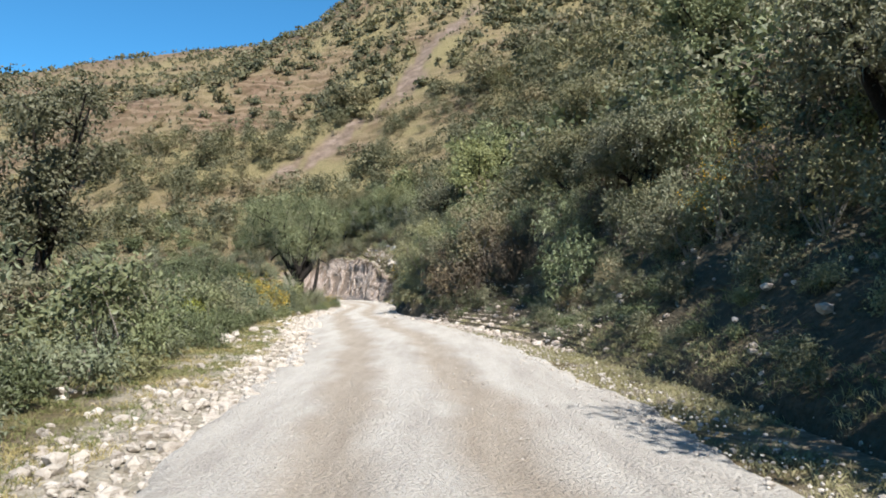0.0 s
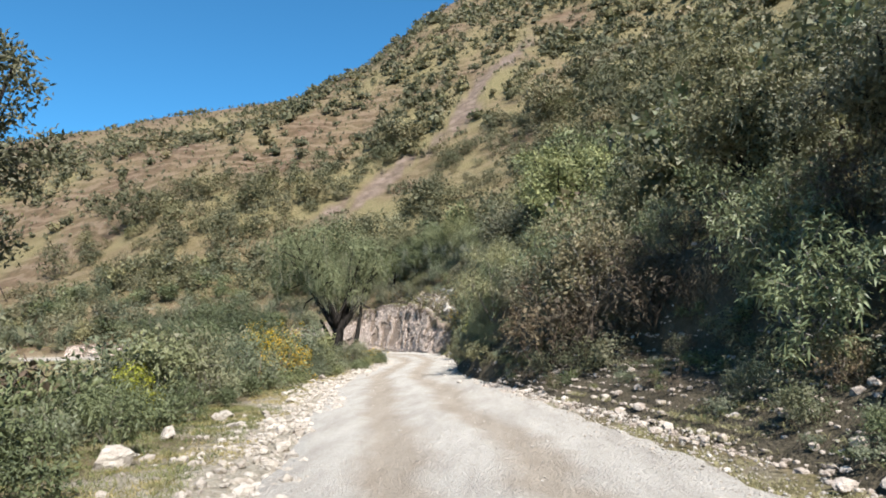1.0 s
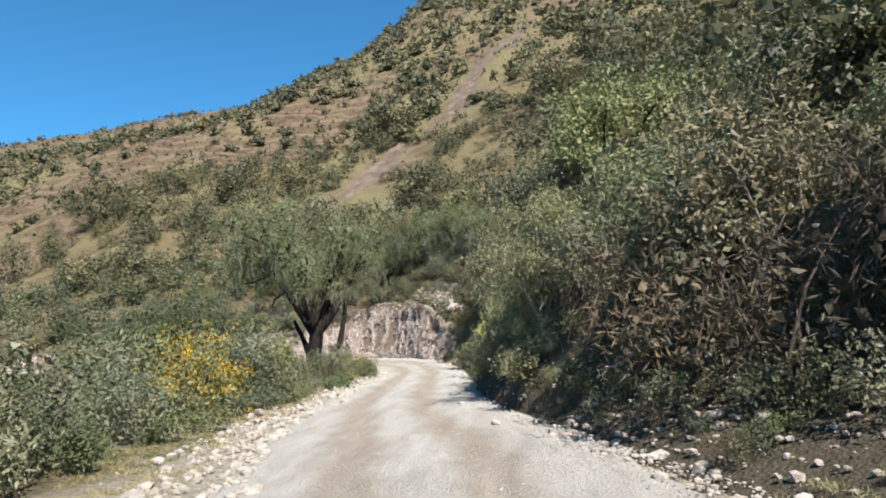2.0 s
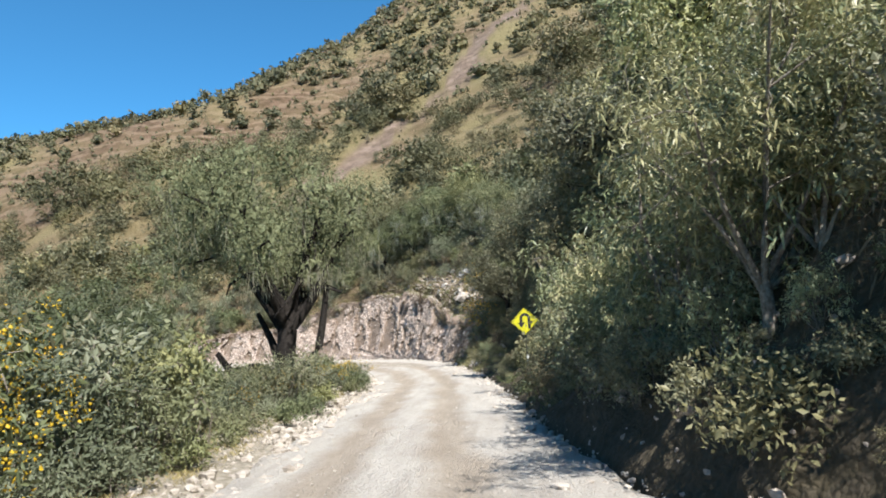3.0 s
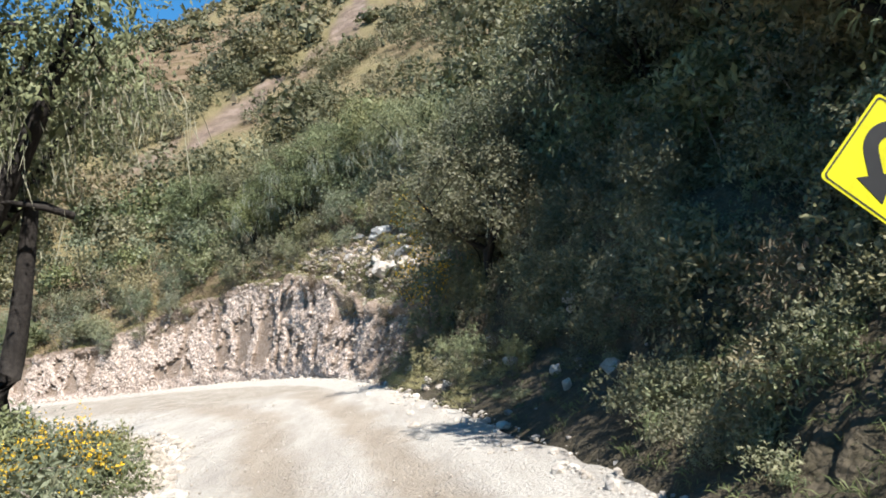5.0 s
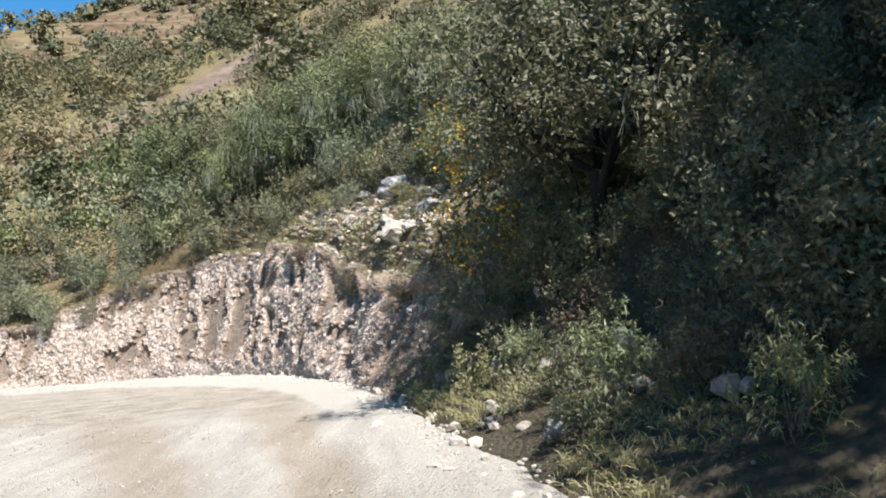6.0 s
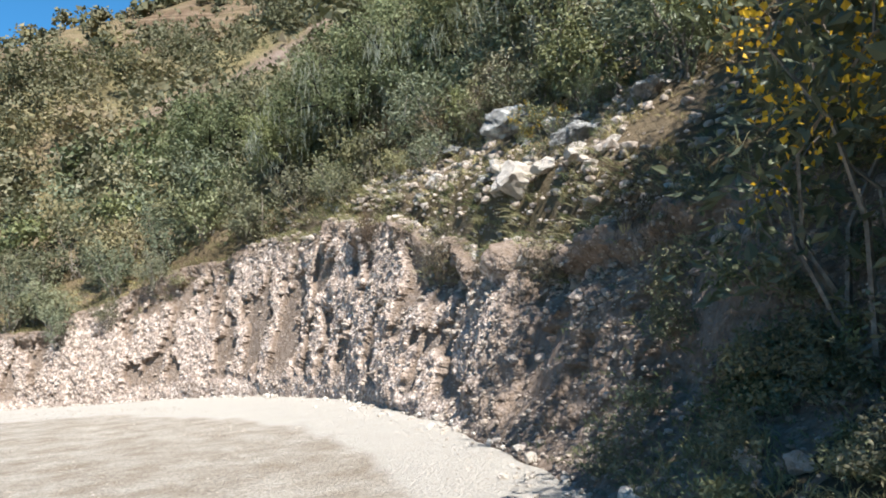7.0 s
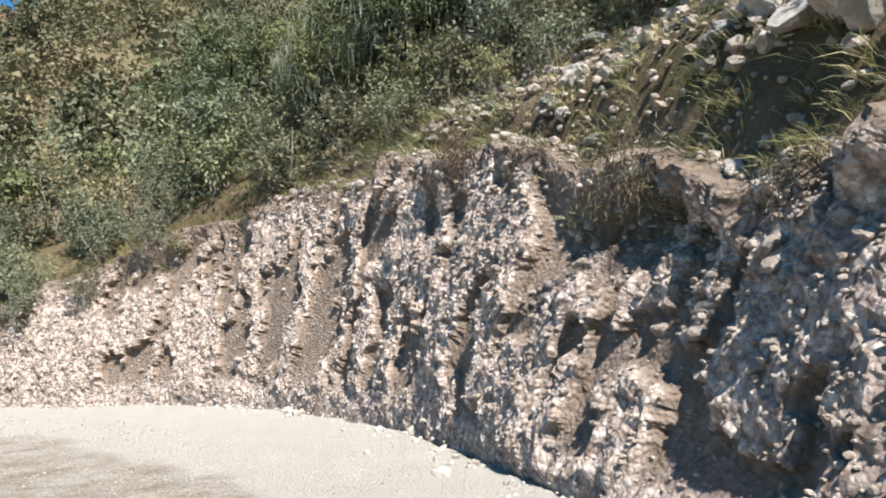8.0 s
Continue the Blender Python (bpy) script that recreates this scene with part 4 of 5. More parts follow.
def along(line, s, d):
    """Place at length s along a line and d metres to its right."""
    ln = np.concatenate([[0], np.cumsum(np.linalg.norm(np.diff(line, axis=0), axis=1))])
    p = np.array([np.interp(s, ln, line[:, 0]), np.interp(s, ln, line[:, 1])])
    q = np.array([np.interp(s + 0.3, ln, line[:, 0]), np.interp(s + 0.3, ln, line[:, 1])])
    t = unit(q - p)
    return p + np.array([t[1], -t[0]]) * d


def choose(options):
    keys, w = zip(*options)
    return keys[PLACED.choice(len(keys), p=np.array(w) / sum(w))]


# left verge: weeds in front, then taller shrubs down the slope
ILEN = np.concatenate([[0], np.cumsum(np.linalg.norm(np.diff(INNER, axis=0), axis=1))])
s = 62.0
while s < 124:
    x, y = along(INNER, s, 0)
    near = np.interp(y, [0, 15, 24, 36, 44, 60, 66], [2.7, 2.7, 2.9, 2.0, 0.8, 0.7, 1.6])
    for d, sc, opts, single in ((near, 0.62 if y > 32 else 0.78, [("herb", 2), ("herbgreen", 2.5), ("longgreen", 4 if y < 34 else 0.4)], True), (near + 1.1, 0.85 if y > 32 else 0.92, [("herb", 1), ("grey", 2), ("green", 1.5), ("longgreen", 4 if y < 34 else 1)], True),
                                (near + 2.9, 0.95, [("green", 2), ("grey", 2), ("olive", 2), ("finegreen", 0.6)], False), (near + 5.4, 1.05, [("olive", 3), ("green", 2), ("grey", 1)], False),
                                (near + 8.6, 1.2, [("olive", 3), ("green", 2)], False), (near + 13, 1.3, [("olive", 3), ("green", 2)], False)):
        px, py = along(INNER, s + PLACED.uniform(-0.5, 0.5), -(d + PLACED.uniform(-0.3, 0.3) * (1 + 0.3 * d)))
        if py > 57 and d > near + 1.5:
            continue
        if 46 < py < 66 and d > near + 0.5 and px > -16:
            if d > near + 4:
                continue
            sc = 0.5
        (put if single else scrub)(choose(opts), px, py, sc * PLACED.uniform(0.75, 1.2))
    s += 1.5
for k in range(52):
    x, y = along(INNER, PLACED.uniform(98, 122), -PLACED.uniform(1.3, 4.6))
    put(choose([("herb", 4), ("herbgreen", 1), ("grey", 1), ("flowerlow", 0.35)]), x, y, PLACED.uniform(0.45, 0.75))
put("flower", -8.9, 37.4, 0.85)
put("flower", -9.6, 39.6, 1.05)
put("flower", -10.8, 42.0, 1.1)
put("flowerlow", -8.7, 56.6, 0.85)
put("flowerlow", -9.3, 59.6, 0.8)
put("flowerlow", -9.9, 58.0, 0.8)
put("yellow", -9.3, 27.5, 0.75)
put("yellow", -10.2, 24.0, 0.9)
put("flowerlow", -9.4, 51.0, 0.75)
put("dry", -10.2, 22.8, 1.25)
put("dry", -9.6, 13.5, 1.2)
put("darktree", -11.0, 17.5, 0.6)
put("valleytree", -16.4, 29.5, 0.86)
put("mosstree", -12.2, 61.2, 0.95, yaw=10, stretch=1.25)
for x, y, sc in ((-14.8, 55.4, 0.9), (-16.8, 56.8, 1.1), (-14.6, 57.8, 0.7), (-18.6, 54.6, 1.2), (-17.2, 52.8, 1.0), (-20.4, 57.5, 1.3), (-15.4, 53.4, 0.75)):
    put("green", x, y, sc)
put("sidetree", -15.4, 54.8, 0.8)
put("yellow", -14.2, 53.2, 0.8)
put("yellow", -16.6, 53.8, 1.0)
put("sidetree", -19.5, 55.6, 0.95)
put("sidetree", -20.8, 62.0, 1.05, stretch=1.15)
put("sidetree", -24.0, 64.0, 1.1)
put("sidetree", -21.0, 54.0, 0.9)

# right side: thick growth over the bank
s = S_OF_Y(-6)
while s < S_OF_Y(77.5):
    y = np.interp(s, RLEN, OUTER[:, 1])
    H, back = bank_at(s)
    rows = [(back + 0.7, 0.8, [("fine", 2), ("finelong", 1.2), ("olive", 2), ("grey", 1), ("dry", 0.4)], 1.25, True),
            (back + 2.4, 1.1, [("olive", 3), ("long", 1.5), ("green", 1), ("fine", 1), ("grey", 1)], 1.6, False),
            (back + 4.8, 1.35, [("olive", 3), ("green", 2), ("grey", 1), ("dry", 0.6)], 1.8, False),
            (back + 7.6, 1.5, [("olive", 3), ("green", 2), ("grey", 1)], 2.0, False)]
    if 35 < y < 56:
        rows[0] = (back + 0.7, 0.85, [("finelong", 2), ("long", 2), ("grey", 0.7)], 1.25, True)
    if 35 < y < 54:
        rows += [(0.5, 0.22 if y < 40 else 0.5, [("olive", 2), ("grey", 2), ("herb", 1)], 1.4, True)]
    if 35 < y < 45:
        rows += [(1.5, 0.9 if y < 37.5 else 1.1, [("long", 3), ("finelong", 1)] if y > 37.5 else [("fine", 2), ("finelong", 1.5)], 1.5, True)]
    if y < 22:
        rows += [(back * 0.8, 0.8, [("olive", 2), ("fine", 1), ("grey", 1)], 1.25, True), (back * 0.45, 0.42, [("olive", 1), ("herb", 1), ("herbgreen", 2)], 1.2, True)]
    if 22 <= y < 36:
        rows += [(back * 0.95, 0.55, [("olive", 1), ("dry", 2), ("fine", 1)], 1.6, True)]
    for d, sc, opts, gap, single in rows:
        if y > 72 and d < back + 4:
            continue
        if y > 56 and d < back + 2:
            sc *= 0.6
        if PLACED.random() < 1.25 / gap:
            px, py = along(OUTER, s + PLACED.uniform(-0.5, 0.5), d + PLACED.uniform(-0.35, 0.35) * (0.6 + 0.25 * d))
            if clear(px, py):
                (put if single else scrub)(choose(opts), px, py, sc * PLACED.uniform(0.75, 1.2))
    s += 1.25
for x, y, sc in ((-1.1, 39.2, 0.68),):
    put("longtree", x, y, sc)
for x, y, sc in ((3.4, 52.5, 1.0), (11.5, 30.0, 0.8), (4.2, 57.0, 1.1)):
    put("hilltree", x, y, sc)
for x, y, sc in ((2.5, 58.0, 0.8), (3.0, 64.0, 0.9), (8.0, 40.0, 0.8), (6.0, 58.0, 1.0), (5.5, 66.0, 1.0), (5.0, 73.0, 1.0), (9.5, 14.0, 0.8), (6.4, 22.5, 0.62), (5.6, 27.5, 0.55), (5.0, 28.2, 0.7), (1.3, 51.9, 0.62), (0.7, 61.2, 0.8), (3.2, 63.5, 1.3), (2.8, 67.6, 1.25), (1.6, 71.5, 1.0), (1.3, 55.6, 1.1), (2.2, 59.0, 1.1), (7.2, 2.6, 1.0), (7.4, 7.6, 0.8), (7.4, 12.0, 0.7)):
    put("darktree", x, y, sc)
for x, y, sc in ((6.0, 23.2, 0.6), (0.4, 44.0, 0.62), (1.5, 55.3, 0.85), (-0.4, 57.0, 0.75), (1.2, 62.5, 0.9), (1.0, 66.5, 0.85), (-2.9, 69.2, 0.74), (-1.9, 72.9, 0.8), (0.2, 74.5, 0.75), (0.6, 69.0, 0.9)):
    put("edgetree", x, y, sc)
for key, x, y, sc in (("olive", 0.8, 33.7, 1.4), ("fine", 1.9, 32.8, 1.5), ("dry", 0.5, 32.6, 1.1), ("dry", 1.6, 31.2, 1.2), ("finelong", 4.0, 22.4, 1.1), ("finelong", 4.3, 24.6, 1.2), ("long", 4.4, 26.4, 1.1), ("dry", 3.0, 30.0, 1.0)):
    put(key, x, y, sc)
put("long", -0.5, 39.7, 1.2)
put("long", -0.3, 41.2, 1.2)
put("long", -1.75, 50.0, 1.25)
put("long", -1.2, 51.8, 1.2)
put("finelong", -1.3, 48.6, 1.0)
put("finelong", -1.9, 44.5, 0.9)
put("long", -0.4, 53.8, 1.1)
put("finelong", -1.9, 44.0, 0.75)
s = S_OF_Y(36.5)
while s < S_OF_Y(51):
    x, y = along(OUTER, s, PLACED.uniform(0.3, 1.3))
    put(choose([("finelong", 1), ("fine", 1), ("grey", 1), ("herb", 2)]), x, y, PLACED.uniform(0.4, 0.65) * (0.45 if y < 39.3 else 1))
    s += 0.5
put("flower", 6.7, 16.2, 0.9)
put("dry", 9.0, 14.6, 1.5)
put("flowergrey", -4.2, 72.0, 1.1)
put("flowergrey", -3.5, 73.3, 1.1)
put("flowergrey", -4.9, 80.3, 0.45)
for k in range(110):
    x, y = along(OUTER, PLACED.uniform(S_OF_Y(45), S_OF_Y(57.5)), PLACED.uniform(0.25, 1.7))
    if 51.5 < y < 55.3 and x < -2.2:
        continue
    scrub(choose([("herbgreen", 1), ("herb", 2), ("olive", 2)]), x, y, PLACED.uniform(0.16, 0.28) * (0.75 if 53 < y < 55.5 else 1))
# under the trees the bank is thickly grown
for k in range(26):
    y = 58 + k * 0.68
    deep = PLACED.uniform(2.9, 5.4)
    x = float(np.interp(y, OUTER[:300, 1], OUTER[:300, 0])) + deep
    put(choose([("olive", 2), ("fine", 1), ("green", 1)]), x, y, PLACED.uniform(0.5, 0.7) * (1 if deep < 3.6 else 1.7))
for k in range(80):
    s = PLACED.uniform(S68 + 1, S68 + 6.5) if k < 50 else PLACED.uniform(S68 + 2.4, S68 + 4.8)
    g = CX if s > S68 + 3.5 else BX
    i = int(np.clip(((s - S68 - 3.3) / 0.062) if g is CX else (s - 40) / 0.14, 0, g[0].shape[0] - 1))
    j = int(PLACED.uniform(0.08, 0.85) * g[0].shape[1])
    scrub(choose([("herbgreen", 2), ("herb", 2), ("olive", 2)]), float(g[0][i, j]), float(g[1][i, j]), PLACED.uniform(0.18, 0.36), float(g[2][i, j]) - 0.08)
for k in range(120):
    s = PLACED.uniform(S_OF_Y(57), S_OF_Y(71))
    H, back = bank_at(s)
    d = PLACED.uniform(0.5, 2.6)
    x, y = along(OUTER, s, d)
    kind, size = choose([("herbgreen", 2), ("herb", 2), ("olive", 1)]), PLACED.uniform(0.14, 0.26)
    if y < 59 or d > 2.0 or k % 4 == 0:  # the low mound carries mostly straw
        scrub(kind, x, y, size)

# above the pale cut
s = S_OF_Y(77.5)
while s < 215:
    H, back = bank_at(s)
    low = s > 150
    rows = [(back + 2.2, 0.65, [("grey", 3), ("green", 0.6), ("olive", 1)], 1.1, True), (back + 3.0, 1.2, [("grey", 3), ("green", 0.6), ("olive", 2)], 1.2, True), (back + 5.2, 1.5, [("grey", 3), ("green", 0.6), ("olive", 3)], 1.3, True)]
    if low:
        rows = [(back + 0.3, 0.6, [("grey", 3), ("herb", 2), ("olive", 2)], 0.8, True), (back + 1.2, 1.05, [("grey", 3), ("green", 0.6), ("olive", 2)], 1.1, True), (back + 3.4, 1.4, [("grey", 2), ("green", 0.6), ("olive", 3)], 1.3, True)]
    if 145 < s <= 154:
        rows = [(back + 1.5, 0.7, [("grey", 3), ("green", 0.6), ("olive", 2)], 0.9, True)] + rows[-2:]
    for d, sc, opts, gap, single in (*rows,
                                     (back + 7.0, 1.1, [("olive", 3), ("green", 2), ("grey", 2)], 1.5, False), (back + 9.6, 1.3, [("olive", 3), ("green", 2), ("grey", 1)], 1.6, False),
                                     (back + 12.5, 1.5, [("olive", 3), ("green", 2)], 1.8, False)):
        if PLACED.random() < 1.5 / gap:
            px, py = along(OUTER, s + PLACED.uniform(-0.7, 0.7), d + PLACED.uniform(-0.8, 0.8))
            if s > 185:
                single = False
            if 137 < s < 147 and d < 3.6:  # the boulders lie open
                continue
            (put if single else scrub)(choose(opts), px, py, sc * PLACED.uniform(0.75, 1.2))
    s += 1.5
for x, y, sc in ((-10.0, 93.8, 0.95), (-12.8, 95.0, 0.75), (-7.6, 93.0, 1.0), (-5.0, 90.8, 0.95), (-3.4, 86.5, 0.9)):
    put("hillmoss", x, y, sc)
put("darktree", -10.5, 98.0, 0.85)
put("darktree", -13.8, 99.5, 0.8)
put("hilltree", -17.5, 101.0, 0.7)
for y in np.arange(27, 37, 1.1):
    s = S_OF_Y(y)
    H, back = bank_at(s)
    x, yy = along(OUTER, s, back * 0.9)
    put("roots", x, yy, PLACED.uniform(0.6, 1.0), z=H * PLACED.uniform(0.65, 1.05), yaw=-90 + PLACED.uniform(-15, 15) + 15)
for s in np.arange(S_OF_Y(75), 149, 2.3):
    H, back = bank_at(s)
    x, yy = along(OUTER, s, back * 0.95)
    put("roots", x, yy, PLACED.uniform(0.4, 0.65), z=H + 0.02, yaw=-60 + PLACED.uniform(-15, 15))
# small plants that grow out of the bank face
for k in range(220):
    i, v = PLACED.integers(0, BX[0].shape[0]), PLACED.uniform(0.15, 0.8)
    j = int(v * BX[0].shape[1] * 0.8)
    x, y, z = (float(a[i, j]) for a in BX[:3])
    small = 0.5 if clear(x, y) else 0.7
    if -4 < y < 75 and not (50 < y < 55.2 and x < -2.4) and not (58 < y < 75):
        scrub(choose([("herb", 2), ("herbgreen", 2), ("olive", 1.0)]), x, y, small * PLACED.uniform(0.4, 0.95), z - 0.05)
for k in range(75):  # weeds on the loose slope at the bank's foot
    s = PLACED.uniform(S_OF_Y(17), S_OF_Y(34))
    x, y = along(OUTER, s, PLACED.uniform(0.2, 0.6 + float(talus_at(s))))
    scrub(choose([("herbgreen", 1), ("herb", 2), ("olive", 1), ("dry", 1)]), x, y, PLACED.uniform(0.15, 0.42))
# growth that hangs on the shaded wall under the trees
for k in range(200):
    i = PLACED.integers(int((S_OF_Y(55.5) - 40) / 0.14), int((S_OF_Y(70.5) - 40) / 0.14))
    j = int(PLACED.uniform(0.3, 0.85) * BX[0].shape[1])
    x, y, z = (float(a[i, j]) for a in BX[:3])
    scrub(choose([("fine", 1), ("herb", 2), ("olive", 2), ("dry", 0.5)]), x, y, PLACED.uniform(0.2, 0.5), z - 0.2)
build_scrub()
for lst in KINDS.values():
    for ob, used in lst:
        if not used:  # a variant that found no place
            for o in (*ob.children_recursive, ob):
                bpy.data.objects.remove(o)


# ---- shrubs over the far hillside: nobody could count them ----
def far_shrubs(name, count, box, leafs, size, leaf, seed, label, dmin, dmax, thin, plates=True, inside=False):
    rng = np.random.default_rng(seed)
    x, y = rng.uniform(box[0], box[1], count), rng.uniform(box[2], box[3], count)
    d = -side(x, y, INNER) if inside else side(x, y, OUTER)
    z = ground_z(x, y)
    worn = np.max([scar(x + a, y + b) for a, b in ((0, 0), (0, 4), (0, 8), (2.5, 2), (-2.5, 2))], axis=0) if size > 1 else scar(x, y)
    keep = (d > dmin) & (d < dmax) & (rng.random(count) > bareness(x, y, z) * thin) & (rng.random(count) > 0.97 * worn)
    x, y, z = x[keep], y[keep], z[keep]
    n = len(x)
    R = size * np.clip(np.exp(rng.normal(size=n) * 0.36), 0.45, 1.75) * (1.12 - 0.3 * bareness(x, y, z))
    kind = rng.integers(0, 6, n)
    temps = []
    for k in range(6):
        lb = random_lobes(rng, 1.0, 1.5, 6)
        if not plates:
            p, u = lobed_tips(rng, lb, leafs, 0.15)
            outer = sprig_leaves(rng, p, u, 4, leaf, leaf * 0.55, "chips", 0, 0.09)
            temps.append(pointed(with_inner_leaves(rng, outer, lb, 90, 0.17, 0.72)[0]))
            continue
        p, u = lobed_tips(rng, lb, int(leafs * 2.4), 0.0)
        u = unit(u + rng.normal(size=u.shape) * 0.35)
        t1 = unit(np.cross(u, rng.normal(size=u.shape)))
        t2 = np.cross(u, t1)
        a, b = leaf * rng.uniform(0.35, 0.7, (len(p), 1)), leaf * rng.uniform(0.3, 0.55, (len(p), 1))
        p = p - t1 * a * 0.5
        V = np.stack([p - t1 * a * 0.5, p + t2 * b + u * b * 0.2, p + t1 * a * 1.4, p - t2 * b - u * b * 0.15], 1).reshape(-1, 3)
        C, CF = cores(lb[:3] if leafs > 5 else lb[:1], 0.62, 1, k)
        temps.append((lambda r: (r[0], r[1][0]))(join([pointed(V), (C, np.concatenate([CF[:, :3], CF[:, [0, 2, 3]]]))])))
    vs, fs, tint, off = [], [], [], 0
    for k in range(6):
        j = np.where(kind == k)[0]
        V, F = temps[k]
        a = rng.uniform(0, 2 * np.pi, len(j))
        ca, sa = np.cos(a)[:, None], np.sin(a)[:, None]
        P = np.stack([V[:, 0] * ca - V[:, 1] * sa, V[:, 0] * sa + V[:, 1] * ca, np.broadcast_to(V[:, 2], (len(j), len(V))) * rng.uniform(0.7, 1.15, len(j))[:, None]], -1) * R[j][:, None, None]
        P = P + np.stack([x[j], y[j], z[j] - 0.15 * R[j]], 1)[:, None]
        vs.append(P.reshape(-1, 3))
        fs.append((F[None] + (np.arange(len(j)) * len(V))[:, None, None]).reshape(-1, 3) + off)
        off += len(j) * len(V)
        tint.append(np.repeat(np.clip(rng.random(len(j)), 0, 1), len(V)))
    ob = new(name, raw_mesh(name, np.concatenate(vs), np.concatenate(fs), [LEAF_FAR], {"tint": np.concatenate(tint)}))
    return tagged(ob, label, "shrubs", kind="stuff")


far_shrubs("slope_trees", 420, (-70, 30, 40, 140), 250, 2.7, 0.08, 90, "rounded olive trees packed on the lower slope", 13, 50, 0.3, False)
far_shrubs("slope_shrubs", 2000, (-75, 45, 20, 150), 95, 1.35, 0.125, 91, "thick olive-green scrub covering the lower slope", 12, 42, 0.3, False)
far_shrubs("upper_slope_shrubs", 2600, (-120, 60, 60, 180), 30, 1.4, 0.3, 94, "olive-green shrubs on the slope above the road", 40, 75, 0.65)
far_shrubs("hillside_shrubs", 16500, (-260, 80, 130, 330), 9, 1.25, 0.42, 92, "scattered dark shrubs over the dry hillside", 70, 340, 0.74)
far_shrubs("ridge_shrubs", 14000, (-460, -60, 300, 740), 3, 2.0, 0.6, 95, "dark shrubs dotted over the far ridge", 150, 700, 0.8)
far_shrubs("hillside_tufts", 15000, (-200, 60, 112, 290), 1, 0.6, 0.75, 93, "small dry bushes dotted over the bare slope", 36, 300, 0.25)
far_shrubs("valley_shrubs", 700, (-95, -14, -20, 75), 16, 1.3, 0.4, 99, "olive shrubs scattered over the valley side", 14, 95, 0.2, True, True)


# ---- road sign ----
def poly_prism(points, z0, z1):
    """A flat plate from an outline in x, z, between depths y0 and y1."""
    n = len(points)
    V = [(x, z0, z) for x, z in points] + [(x, z1, z) for x, z in points]
    bm = bmesh.new()
    vs = [bm.verts.new(v) for v in V]
    bm.faces.new(vs[:n])
    bm.faces.new(vs[n:][::-1])
    for i in range(n):
        bm.faces.new((vs[i], vs[n + i], vs[n + (i + 1) % n], vs[(i + 1) % n]))
    bmesh.ops.recalc_face_normals(bm, faces=bm.faces)
    me = bpy.data.meshes.new("plate")
    bm.to_mesh(me)
    bm.free()
    return me


def diamond(half, r, n=6):
    pts = []
    for k in range(4):
        a0 = k * math.pi / 2
        c = half - r * math.sqrt(2)
        for t in np.linspace(-math.pi / 4, math.pi / 4, n):
            pts.append((c * math.cos(a0) + r * math.cos(a0 + t), c * math.sin(a0) + r * math.sin(a0 + t)))
    return pts


def paint(name, col, rough=0.5, dirt=0.25):
    m, n, l, b = material(name, rough, 0.4)
    t = noise_tex(n, l, 6, 8, 0.7).outputs[0]
    dark = tuple(c * (1 - dirt) for c in col)
    l.new(ramp(n, l, t, [(0.35, dark), (0.6, col)]), b.inputs["Base Color"])
    return m


def road_sign():
    root = tagged(new("road_sign"), "yellow diamond U-turn warning sign on a black and white post", "road sign")
    yellow, black, white = paint("sign yellow", (0.50, 0.46, 0.012), 0.4), paint("sign black", (0.015, 0.015, 0.016), 0.5), paint("post white", (0.75, 0.74, 0.70), 0.6)
    metal = paint("sign back", (0.35, 0.36, 0.36), 0.5)
    zc = 1.97
    def add(nm, me, mat, parent, lab=""):
        me.materials.append(mat)
        return part(nm, me, parent, lab)
    plate = add("plate", poly_prism([(x, z + zc) for x, z in diamond(0.424, 0.03)], -0.012, -0.008), yellow, root, "yellow diamond plate")
    add("backing", poly_prism([(x, z + zc) for x, z in diamond(0.42, 0.03)], -0.0078, -0.004), metal, plate)
    out, inn = diamond(0.405, 0.028), diamond(0.390, 0.024)
    n = len(out)
    V = [(x, -0.0135, z + zc) for x, z in out + inn]
    add("border", raw_mesh("border", V, np.array([[i, (i + 1) % n, n + (i + 1) % n, n + i] for i in range(n)])), black, plate, "thin black border line")
    # arrow that climbs, turns over and points down
    pts, w, r = [], 0.043, 0.122
    a = np.linspace(0, math.pi, 15)
    pts = [(r + w, -0.235), (r + w, 0.09)] + [((r + w) * math.cos(t), 0.09 + (r + w) * math.sin(t)) for t in a[1:]] + [(-r - w, -0.04), (-r + w, -0.04)]
    pts += [((r - w) * math.cos(t), 0.09 + (r - w) * math.sin(t)) for t in a[::-1]] + [(r - w, -0.235)]
    add("arrow", poly_prism([(x + 0.01, z + zc) for x, z in pts], -0.0150, -0.0125), black, plate, "black U-turn arrow")
    add("arrow_head", poly_prism([(x - r + 0.01, z + zc) for x, z in ((-0.11, -0.035), (0.11, -0.035), (0, -0.2))], -0.0152, -0.0125), black, plate)
    z0, cuts = -0.3, [(-0.3, 0.50, black), (0.50, 0.94, white), (0.94, zc + 0.3, black)]
    for a0, a1, mat in cuts:
        V, F = tube([(0, 0.03, a0), (0, 0.03, (a0 + a1) / 2), (0, 0.03, a1)], [0.033, 0.033, 0.033], 12)
        add("post", raw_mesh("post", V, F, smooth_faces=True), mat, root, "white band" if mat is white else "black band")
    for z in (zc - 0.2, zc + 0.2):
        V, F = tube([(0.01, -0.016, z), (0.01, -0.02, z)], [0.012, 0.009], 8)
        add("bolt", raw_mesh("bolt", V, [F, np.array([[8, 9, 10, 11], [8, 11, 12, 15], [12, 13, 14, 15]])]), metal, plate)
    root.matrix_basis = pose(-2.67, 54.8, 0.04, 0, -1.5, -3)


road_sign()

